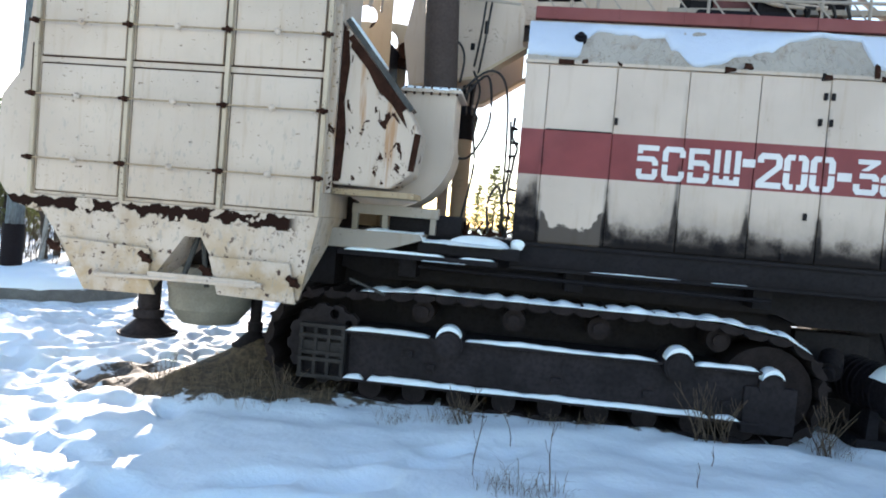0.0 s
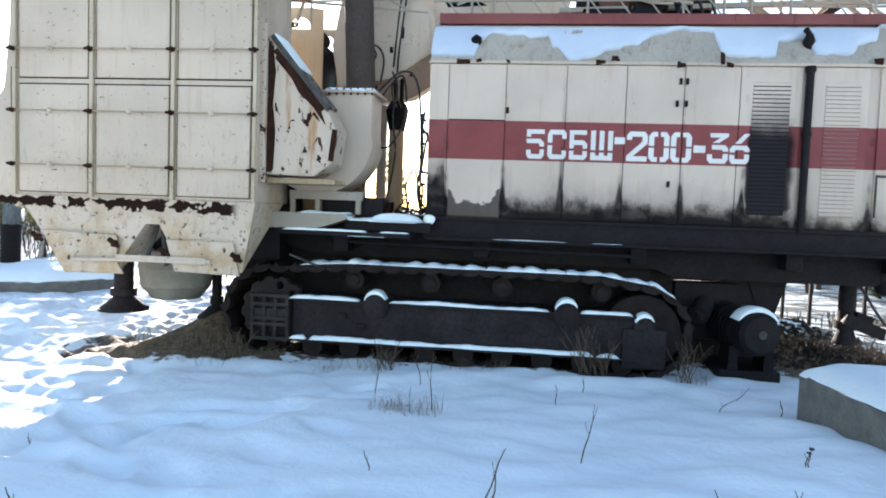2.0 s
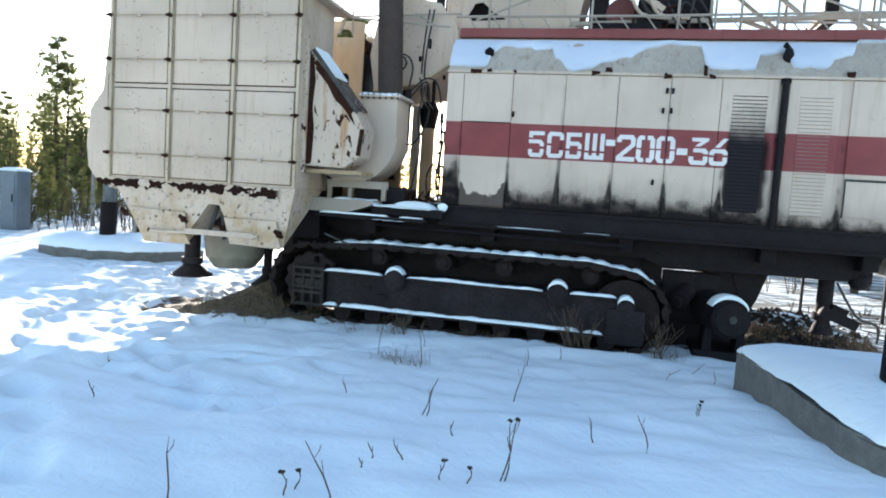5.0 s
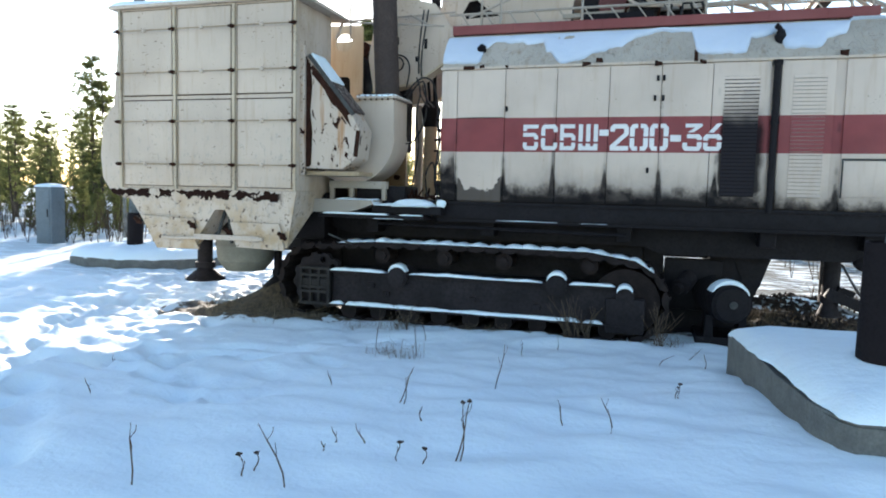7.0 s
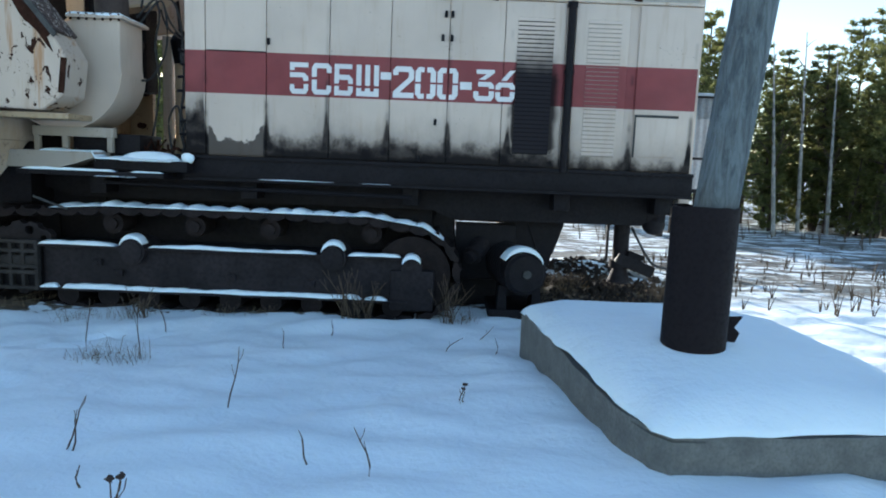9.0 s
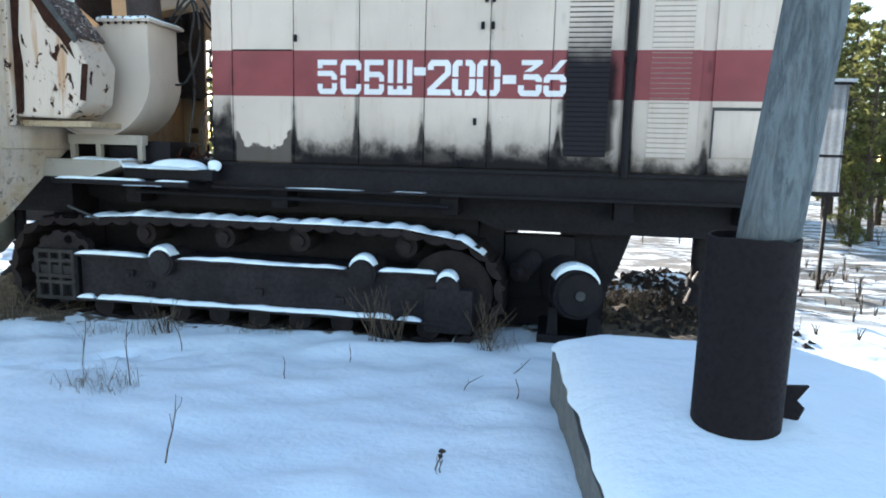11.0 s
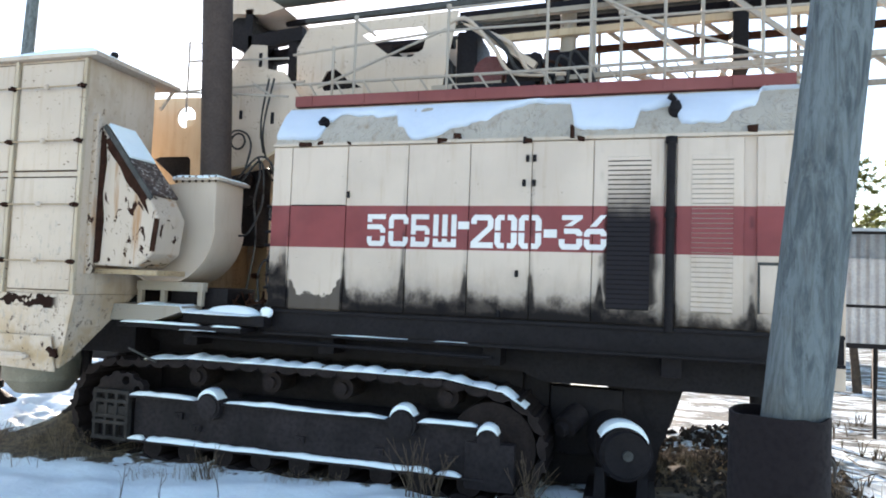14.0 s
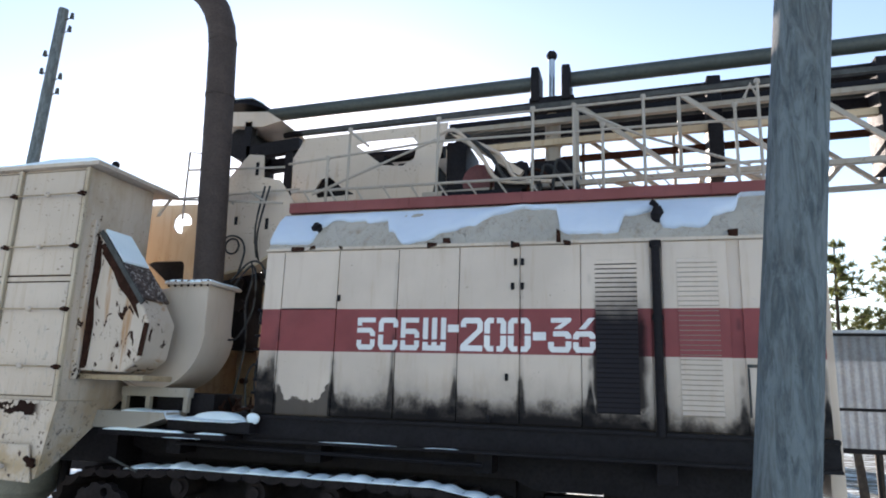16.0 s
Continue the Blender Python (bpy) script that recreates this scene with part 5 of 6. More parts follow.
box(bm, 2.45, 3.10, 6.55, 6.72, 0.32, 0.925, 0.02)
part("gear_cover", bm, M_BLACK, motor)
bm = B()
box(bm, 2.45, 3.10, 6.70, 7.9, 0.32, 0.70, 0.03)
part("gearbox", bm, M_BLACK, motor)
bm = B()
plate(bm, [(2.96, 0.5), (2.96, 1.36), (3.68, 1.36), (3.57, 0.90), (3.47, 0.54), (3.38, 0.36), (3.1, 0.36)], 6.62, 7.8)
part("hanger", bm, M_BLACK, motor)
# plain black block added to fill the dark space below the drum
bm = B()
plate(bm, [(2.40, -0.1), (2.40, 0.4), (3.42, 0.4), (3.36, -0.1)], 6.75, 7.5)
part("dark_filler", bm, M_BLACK, motor)
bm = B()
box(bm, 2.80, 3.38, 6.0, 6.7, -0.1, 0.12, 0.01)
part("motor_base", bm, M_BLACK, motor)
# black boxes added to keep daylight out of the gap below the deck
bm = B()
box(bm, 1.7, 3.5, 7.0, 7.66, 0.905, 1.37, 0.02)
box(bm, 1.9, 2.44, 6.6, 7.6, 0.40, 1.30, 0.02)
part("gap_blocker", bm, M_BLACK, motor)
bm = B()
rod(bm, (2.62, 6.2, 0.62), (2.72, 6.4, 0.72), 0.10, seg=16)
rod(bm, (2.58, 6.15, 0.60), (2.62, 6.2, 0.62), 0.06, seg=12)
part("coupling", bm, M_FRAME, motor)
for x in (2.93, 3.27):
    bm = B()
    plate(bm, [(x - 0.05, 0.10), (x + 0.05, 0.10), (x + 0.035, 0.36), (x - 0.035, 0.36)], 6.02, 6.34)
    part("stand_plate", bm, M_BLACK, motor)
bm = B()
plate(bm, [(3.2, 1.0), (3.62, 1.0), (3.5, 0.62), (3.35, 0.6)], 6.6, 6.9)
part("bracket", bm, M_BLACK, motor)


def jack(x, y, top, foot, r, spread):
    bm = B()
    rod(bm, (x, y, foot + 0.2), (x, y, top), r, seg=18)
    j = part("levelling_jack", bm, M_FRAME, rig, "levelling jack, raised clear of the snow")
    bm = B()
    rod(bm, (x, y, foot + 0.16), (x, y, foot + 0.24), r * 1.35, seg=18)
    rod(bm, (x, y, foot + 0.02), (x, y, foot + 0.17), spread, r * 0.8, 18)
    rod(bm, (x, y, foot), (x, y, foot + 0.025), spread * 1.05, seg=18)
    part("foot", bm, M_FRAME, j)
    return j


jack(-3.50, 5.95, 1.1, 0.38, 0.10, 0.25)
jack(-2.62, 6.35, 1.1, 0.28, 0.055, 0.2)
rj = jack(4.24, 6.65, 1.1, 0.34, 0.085, 0.12)
bm = B()
beam(bm, (4.18, 6.62, 0.62), (4.56, 6.62, 0.47), 0.26, 0.12)
beam(bm, (4.30, 6.6, 0.66), (4.46, 6.6, 0.60), 0.12, 0.08)
part("jack_arm", bm, M_BLACK, rj)
bm = B()
bmesh.ops.create_uvsphere(bm, u_segments=16, v_segments=10, radius=0.12, matrix=Matrix.Translation((4.50, 6.42, 1.0)) @ Matrix.Diagonal((1.0, 0.9, 0.95, 1)))
box(bm, 4.40, 4.60, 6.34, 6.50, 1.02, 1.22, 0.02)
part("towing_lug", bm, M_BLACK, platform, "black rounded towing lug")
bm = B()
rod(bm, (-1.56, 5.76, 1.085), (-1.24, 5.76, 0.975), 0.012, seg=8)
part("stay_rod", bm, M_GREYPLATE, platform)
part("hose", hose([(4.3, 6.5, 0.95), (4.5, 6.4, 0.6), (4.75, 6.5, 0.5), (4.8, 6.6, 0.3)], 0.014), M_CABLE, rj)
bm = B()
rod(bm, (-3.0, 6.15, 0.52), (-3.0, 6.15, 0.66), 0.26, 0.37, 30)
rod(bm, (-3.0, 6.15, 0.66), (-3.0, 6.15, 0.86), 0.37, 0.39, 30)
rod(bm, (-3.0, 6.15, 0.86), (-3.0, 6.15, 1.05), 0.40, 0.36, 30)
part("dust_bin", bm, plain("grey_green_bin", (0.24, 0.23, 0.185), 0.7), rig, "round grey dust bin under the hopper")
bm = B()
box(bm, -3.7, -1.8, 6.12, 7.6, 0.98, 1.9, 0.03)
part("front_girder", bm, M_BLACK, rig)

# ---- churned soil and leaf litter beside the rear jack ----
def litter(count, seed, name, mat, low, high, label):
    rnd = random.Random(seed)
    verts, faces = [], []
    for _ in range(count):
        x, y = rnd.gauss(4.15, 0.60), rnd.gauss(7.75, 0.65)
        if not (3.2 < x < 5.3 and 6.5 < y < 8.95):
            continue
        r, a = rnd.uniform(low, high), rnd.uniform(0, math.tau)
        flat, z = rnd.uniform(0.35, 0.9), ground_z(x, y)
        b = len(verts)
        for i in range(4):
            q = r * rnd.uniform(0.6, 1.2)
            verts.append((x + q * math.cos(a + i * math.tau / 4), y + q * flat * math.sin(a + i * math.tau / 4), z + rnd.uniform(-0.4, 0.1) * r))
        verts.append((x + rnd.uniform(-0.4, 0.4) * r, y + rnd.uniform(-0.4, 0.4) * r, z + r * rnd.uniform(0.4, 1.1)))
        faces += [(b + i, b + (i + 1) % 4, b + 4) for i in range(4)]
    bm = B()
    vs = [bm.verts.new(v) for v in verts]
    for f in faces:
        bm.faces.new([vs[i] for i in f])
    mesh_thing(name, bm, mat, label, "litter", "", "stuff")


litter(1700, 5, "soil_clods", plain("churned_soil", (0.030, 0.020, 0.014), 0.95, 0.0, 0.4, 12, 0.5), 0.02, 0.075, "dark churned soil clods beside the rig")
litter(420, 9, "leaf_litter", plain("dead_leaves", (0.20, 0.12, 0.06), 0.9, 0.0, 0.4, 15, 0.3), 0.012, 0.045, "dry brown leaf litter on churned soil")

# ---- snow lying on things ----


def snow_thing(bm, label, group="snow lying on the rig"):
    return mesh_thing("snow_patch", bm, M_SNOW, label, "snow", group, "stuff", smooth=70)


def snow_strip(x0, x1, y0, y1, zf, thick, lumps=0.0, pitch=0.2, seed=0.0, step=0.03):
    """A rounded strip of snow along x; zf gives the height of what it lies on."""
    bm = B()
    n = max(3, int((x1 - x0) / step))
    prof = [(0.0, -0.01), (-0.02, 0.35), (0.10, 0.85), (0.35, 1.0), (0.7, 1.0), (1.0, -0.01)]
    rows = []
    for i in range(n + 1):
        x = x0 + (x1 - x0) * i / n
        end = min(1.0, math.sqrt(max(0.0, min(i, n - i) * (x1 - x0) / n / 0.05)))
        w = 0.75 + 0.5 * noise.noise((x * 3, seed, y0)) + 0.3 * noise.noise((x * 9, seed, y0))
        l = 1 + lumps * (abs(math.sin(math.pi * x / pitch)) - 0.6)
        h = thick * max(0.15, w) * l * end
        edge = 0.03 * noise.noise((x * 4, seed + 3, 1))
        rows.append([bm.verts.new((x, y0 + edge + (y1 - y0 - edge) * a, zf(x) + h * b)) for a, b in prof])
    for a, b in zip(rows, rows[1:]):
        for k in range(len(prof) - 1):
            bm.faces.new((a[k], b[k], b[k + 1], a[k + 1]))
    bm.faces.new(rows[0]), bm.faces.new(rows[-1][::-1])
    return bm


def snow_cap(poly, z0, high, soft=0.12, seed=0.0, rings=14, step=0.06):
    """A drift with rounded shoulders over a convex outline."""
    bm = B()
    pts = []
    for (ax, ay), (bx, by) in zip(poly, poly[1:] + poly[:1]):
        n = max(1, int(math.hypot(bx - ax, by - ay) / step))
        pts += [(ax + (bx - ax) * i / n, ay + (by - ay) * i / n) for i in range(n)]
    cx, cy = sum(p[0] for p in pts) / len(pts), sum(p[1] for p in pts) / len(pts)
    prev = None
    for k in range(rings + 1):
        t = 1 - (k / rings) ** 2 if k < rings else 0.02
        row = []
        for x, y in pts:
            d = (1 - t) * math.hypot(x - cx, y - cy)
            px, py = cx + (x - cx) * t, cy + (y - cy) * t
            o = 0.025 * noise.noise((x * 5, y * 5, seed)) * (1 if k == 0 else 0.5)
            h = high * (1 - math.exp(-d / soft)) * (1 + 0.25 * noise.noise((px * 1.6, py * 1.6, seed))) if k else -0.01
            row.append(bm.verts.new((px + o, py + o, (z0(px, py) if callable(z0) else z0) + h)))
        if prev:
            for i in range(len(pts)):
                j = (i + 1) % len(pts)
                bm.faces.new((prev[i], prev[j], row[j], row[i]))
        prev = row
    bm.faces.new(prev)
    return bm


def track_top(x):
    for (ax, az), (bx, bz) in (((-1.9, 0.89), (-1.5, 0.96)), ((-1.5, 0.96), (-0.95, 0.995)), ((-0.95, 0.995), (1.6, 0.99)), ((1.6, 0.99), (2.1, 0.915)), ((2.1, 0.925), (2.42, 0.74))):
        if ax <= x <= bx:
            return az + (bz - az) * (x - ax) / (bx - ax) + 0.012
    return 0.7


snow_thing(snow_strip(-1.5, 2.33, 5.88, 6.14, track_top, 0.038, 0.75, 0.205, 1.0), "scalloped snow along the top of the track")
for x0, x1 in ((-1.58, -0.84), (-0.52, 1.10), (1.41, 1.92)):
    snow_thing(snow_strip(x0, x1, 5.835, 5.93, lambda x: 0.625, 0.035, 0, 1, x0), "thin line of snow on the track frame")
for x0, x1 in ((-1.58, -1.40), (-1.36, 1.55), (1.58, 1.80)):
    snow_thing(snow_strip(x0, x1, 5.825, 5.90, lambda x: 0.20, 0.05, 0, 1, x0 + 5), "line of snow on the lower frame flange")
for x, r, z in ((-0.66, 0.127, 0.585), (1.275, 0.127, 0.60), (2.03, 0.102, 0.52)):
    bm = B()
    rows = []
    for k in range(13):
        a = radians(35 + 120 * k / 12)
        th = 0.045 * math.sin(math.pi * k / 12)
        rows.append([bm.verts.new((x + (r + e) * math.cos(a), y, z + (r + e) * math.sin(a))) for y, e in ((5.79, 0.0), (5.79, th * 0.8), (5.83, th), (5.92, th), (5.95, 0.0))])
    for a, b in zip(rows, rows[1:]):
        for k in range(4):
            bm.faces.new((a[k], b[k], b[k + 1], a[k + 1]))
    snow_thing(bm, "cap of snow on a pivot boss")
bm = B()
rows = []
for k in range(15):
    a = radians(28 + 118 * k / 14)
    th = 0.05 * math.sin(math.pi * k / 14) ** 0.6
    rows.append([bm.verts.new((3.12 - 0.14 * s + (0.217 + e) * math.cos(a), 5.93 + 0.6 * s, 0.50 + 0.03 * s + (0.217 + e) * math.sin(a))) for s, e in ((0.0, 0.0), (0.0, th * 0.8), (0.08, th), (0.25, th * 0.8), (0.3, 0.0))])
for a, b in zip(rows, rows[1:]):
    for k in range(4):
        bm.faces.new((a[k], b[k], b[k + 1], a[k + 1]))
snow_thing(bm, "snow on the round motor")
snow_thing(snow_strip(2.5, 2.88, 7.3, 7.62, lambda x: 0.80, 0.035, 0, 1, 6.0), "thin snow on the gearbox")
# side deck
snow_thing(snow_strip(-1.45, -0.22, 5.70, 5.98, lambda x: 1.46 if x > -0.96 else 1.52, 0.03, 0, 1, 2.2), "thin snow on the side deck")
snow_thing(snow_cap([(-0.75, 5.78), (-0.28, 5.78), (-0.2, 5.9), (-0.3, 6.0), (-0.75, 6.0)], 1.46, 0.075, 0.06, 1.0), "heap of snow on the side deck")
bm = B()
bmesh.ops.create_icosphere(bm, subdivisions=3, radius=0.06, matrix=Matrix.Translation((-0.145, 5.89, 1.495)) @ Matrix.Diagonal((1.05, 0.9, 0.9, 1)))
for v in bm.verts:
    v.co += v.normal * 0.012 * noise.noise(v.co * 14)
snow_thing(bm, "lump of snow on the deck edge")
for x0, x1, y, z, thick in ((-1.62, -0.75, 5.69, 1.345, 0.022), (-0.62, -0.32, 5.69, 1.345, 0.022), (-0.95, -0.55, 5.69, 1.30, 0.01), (0.5, 1.25, 5.92, 1.315, 0.007), (1.5, 1.8, 5.92, 1.315, 0.006)):
    snow_thing(snow_strip(x0, x1, y, y + 0.07, lambda x: z, thick, 0, 1, x0), "thin snow on a ledge")
snow_thing(snow_cap([(-1.25, 5.865), (-0.74, 5.865), (-0.74, 6.41), (-1.25, 6.41)], 2.785, 0.035, 0.04, 4), "snow on the fan flange")
snow_thing(snow_cap([(-4.29, 5.15), (-1.59, 5.15), (-1.59, 6.30), (-4.29, 6.30)], 3.835, 0.09, 0.10, 6), "snow on the collector's cap plate")
snow_thing(snow_cap([(-1.66, 7.1), (-1.3, 7.1), (-1.24, 7.3), (-1.3, 7.5), (-1.66, 7.5)], 5.35, 0.06, 0.06, 9), "snow on the sheave cap")
bm = B()
plate(bm, [(-1.62, 3.205), (-1.36, 2.89), (-1.35, 2.905), (-1.61, 3.225)], 5.38, 5.72)
snow_thing(bm, "thin snow on the sloping chute top")
# roof slope, with slabs of snow slipped away
EDGE = [(-0.2, 0.12), (0.24, 0.10), (0.30, 0.55), (0.40, 0.72), (0.68, 0.70), (0.78, 0.60), (0.97, 0.68), (1.03, 0.35), (1.2, 0.05), (1.41, 0.08), (1.58, 0.30), (1.83, 0.42), (2.04, 0.70), (2.29, 0.86),
        (2.60, 0.78), (2.66, 0.20), (2.72, 0.14), (3.15, 0.16), (3.20, 0.55), (3.45, 0.62), (3.53, 0.25), (3.85, 0.22), (3.95, 0.50), (4.1, 0.55), (4.17, 0.96), (4.66, 0.97)]


def slope_point(f, lift):
    a, b = Vector((0, 5.995, 3.11)), Vector((0, 6.28, 3.54))
    nrm = Vector((0, -(b.z - a.z), b.y - a.y)).normalized()
    return a.lerp(b, f) + nrm * lift


def roof_snow():
    bm = B()
    rows, xs = [], np.arange(-0.2, 4.66, 0.025)
    for x in xs:
        i = max(k for k in range(len(EDGE) - 1) if EDGE[k][0] <= x + 1e-9)
        (ax, af), (bx, bf) = EDGE[i], EDGE[i + 1]
        t = (x - ax) / (bx - ax)
        f0 = af + (bf - af) * t * t * (3 - 2 * t) + 0.05 * noise.noise((x * 6, 1, 2)) + 0.03 * noise.noise((x * 17, 4, 2))
        f0 = min(max(f0, 0.02), 0.96)
        row = []
        for f, l in ((0, -0.004), (0.0, 0.026), (0.06, 0.042), (0.3, 0.05), (0.7, 0.04), (1.0, 0.012)):
            p = slope_point(f0 + (max(0.95, f0 + 0.01) - f0) * f, l * (1 + 0.4 * noise.noise((x * 3, f * 2, 5))))
            row.append(bm.verts.new((x, p.y, p.z)))
        rows.append(row)
    for a, b in zip(rows, rows[1:]):
        for k in range(5):
            bm.faces.new((a[k], b[k], b[k + 1], a[k + 1]))
    return bm


tagged(mesh_thing("snow_patch", roof_snow(), M_SLOPE_SNOW, "dimmed slope snow", "snow", "snow lying on the rig", "stuff", 70), "broken sheet of snow on the housing's sloping roof edge")

# ---- concrete footings, poles ----


def footing(poly, z0, z1, label, group):
    bm = B()
    top, bot = [], []
    pts = []
    for (ax, ay), (bx, by) in zip(poly, poly[1:] + poly[:1]):
        n = max(1, int(math.hypot(bx - ax, by - ay) / 0.12))
        pts += [(ax + (bx - ax) * i / n, ay + (by - ay) * i / n) for i in range(n)]
    for x, y in pts:
        o = 0.018 * noise.noise((x * 4, y * 4, 8))
        top.append(bm.verts.new((x + o, y + o, z1 + 0.015 * noise.noise((x * 3, y * 3, 2)))))
        bot.append(bm.verts.new((x - o, y - o, z0)))
    bm.faces.new(top), bm.faces.new(bot[::-1])
    for i in range(len(pts)):
        j = (i + 1) % len(pts)
        bm.faces.new((bot[i], bot[j], top[j], top[i]))
    bmesh.ops.bevel(bm, geom=[e for e in bm.edges if e.verts[0] in top and e.verts[1] in top], offset=0.02, segments=2, affect="EDGES")
    return mesh_thing("concrete_footing", bm, M_CONCRETE, label, "concrete slab", group)


SLAB = [(2.95, 4.48), (3.02, 3.80), (3.10, 3.10), (3.17, 2.50), (3.25, 2.20), (3.32, 2.13), (3.75, 2.16), (4.15, 2.24), (4.75, 2.30), (4.86, 3.20), (4.78, 4.30), (4.45, 4.75), (3.20, 4.68)]
footing(SLAB, -0.15, 0.455, "weathered grey concrete footing slab under the pole", "pole footings")


def slab_snow_z(x, y):
    return 0.45 + 0.13 * math.exp(-(((x - 3.75) / 0.65) ** 2 + ((y - 3.1) / 0.75) ** 2))


mesh_thing("snow_patch", snow_cap(SLAB, slab_snow_z, 0.10, 0.09, 2.0, 18), M_SNOW, "smooth snow drift on the concrete footing", "snow", "snow on the footings", "stuff", 70)
SLAB2 = [(-8.2 + 1.75 * math.cos(a) * (1 + 0.1 * math.sin(3 * a)), 10.2 + 1.2 * math.sin(a)) for a in [2 * math.pi * i / 14 for i in range(14)]]
footing(SLAB2, -0.2, 0.16, "snow-topped concrete footing slab beside the trees", "pole footings")
mesh_thing("snow_patch", snow_cap(SLAB2, 0.155, 0.20, 0.12, 3.0, 10, 0.2), M_SNOW, "snow drift on the far footing", "snow", "snow on the footings", "stuff", 70)


def collar(x, y, z0, z1, lean):
    bm = B()
    n = 36
    rows = []
    for z, r in ((z0, 0.165), (z1, 0.165), (z1, 0.155), (z0, 0.155)):
        rows.append([bm.verts.new((x + lean * (z - z0) + r * math.cos(2 * math.pi * i / n), y + r * math.sin(2 * math.pi * i / n),
                                   z + (0.012 * noise.noise((i * 0.4, z, 3)) if z == z1 else 0))) for i in range(n)])
    for a, b in zip(rows, rows[1:] + rows[:1]):
        for i in range(n):
            bm.faces.new((a[i], a[(i + 1) % n], b[(i + 1) % n], b[i]))
    return bm


def timber(bm, base, top, r0, r1, seg=28, steps=26):
    base, top = Vector(base), Vector(top)
    rows = []
    for k in range(steps + 1):
        t = k / steps
        c = base.lerp(top, t)
        r = r0 + (r1 - r0) * t
        rows.append([bm.verts.new(c + Vector((math.cos(2 * math.pi * i / seg), math.sin(2 * math.pi * i / seg), 0)) * (r * (1 + 0.05 * noise.noise((math.cos(2 * math.pi * i / seg) * 2, math.sin(2 * math.pi * i / seg) * 2, c.z * 0.5)))
                                 - (0.006 if noise.noise((i * 1.7, 2.0, c.z * 0.4)) > 0.35 else 0))) for i in range(seg)])
    for a, b in zip(rows, rows[1:]):
        for i in range(seg):
            bm.faces.new((a[i], a[(i + 1) % seg], b[(i + 1) % seg], b[i]))
    bm.faces.new(rows[0][::-1]), bm.faces.new(rows[-1])
    return bm


pole = thing("utility_pole", "weathered grey wooden pole standing in a dark steel collar", "utility pole", (3.68, 2.93, 0.46), "poles on footings")
part("post", timber(B(), (3.645, 2.94, 0.47), (4.53, 2.96, 9.2), 0.112, 0.094), M_WOOD, pole, "grey weathered timber")
part("collar", collar(3.672, 2.93, 0.46, 1.385, 0.01), M_COLLAR, pole, "tarred steel collar")
# small dark jagged piece at the collar's right foot
bm = B()
plate(bm, [(3.80, 0.64), (3.92, 0.66), (3.94, 0.71), (3.91, 0.74), (3.95, 0.80), (3.80, 0.79)], 2.98, 3.00)
part("dark_piece", bm, M_COLLAR, pole)
pole2 = thing("utility_pole", "grey wooden utility pole with small insulators in a steel collar", "utility pole", (-8.5, 10.3, 0.16), "poles on footings")
part("post", timber(B(), (-8.51, 10.3, 0.17), (-8.16, 10.3, 9.47), 0.14, 0.10, 16, 14), M_WOOD, pole2)
part("collar", collar(-8.51, 10.3, 0.16, 1.05, 0.03), M_COLLAR, pole2)
for i, (z, s) in enumerate(((9.25, 1), (8.95, 1), (8.45, -1), (8.05, -1), (7.88, 1), (7.55, 1))):
    x = -8.16 + (z - 9.47) * 0.038
    bm = B()
    rod(bm, (x + s * 0.08, 10.3, z - 0.04), (x + s * 0.26, 10.3, z), 0.012, seg=6)
    rod(bm, (x + s * 0.26, 10.3, z - 0.02), (x + s * 0.26, 10.3, z + 0.10), 0.045, 0.03, 10)
    part("insulator", bm, M_GREYPLATE, pole2)
bm = B()
box(bm, -13.62, -13.08, 12.4, 12.85, -0.1, 1.56, 0.02)
cabinet = mesh_thing("metal_cabinet", bm, M_CABINET, "blue-grey metal equipment cabinet with a snowy top", "cabinet")
bm = B()
box(bm, -13.57, -13.13, 12.375, 12.405, 0.1, 1.46, 0.01)
part("door", bm, M_CABINET, cabinet)
bm = B()
rod(bm, (-13.18, 12.36, 0.75), (-13.18, 12.36, 0.95), 0.015, seg=8)
part("handle", bm, M_BLACK, cabinet)
mesh_thing("snow_patch", snow_cap([(-13.65, 12.38), (-13.05, 12.38), (-13.05, 12.88), (-13.65, 12.88)], 1.56, 0.10, 0.1, 7.0), M_SNOW, "snow on the cabinet roof", "snow", "snow on the footings", "stuff", 70)

# ---- dry stalks and grass ----


def stalk_line(x, y, h, lean):
    p = Vector((x, y, ground_z(x, y) - 0.01))
    return [p + Vector((lean * t * t * h * 0.5 + lean * t * h * 0.5 + 0.012 * math.sin(5 * t + x * 9), 0.1 * lean * t * h, h * t)) for t in (0, 0.25, 0.5, 0.75, 1)]


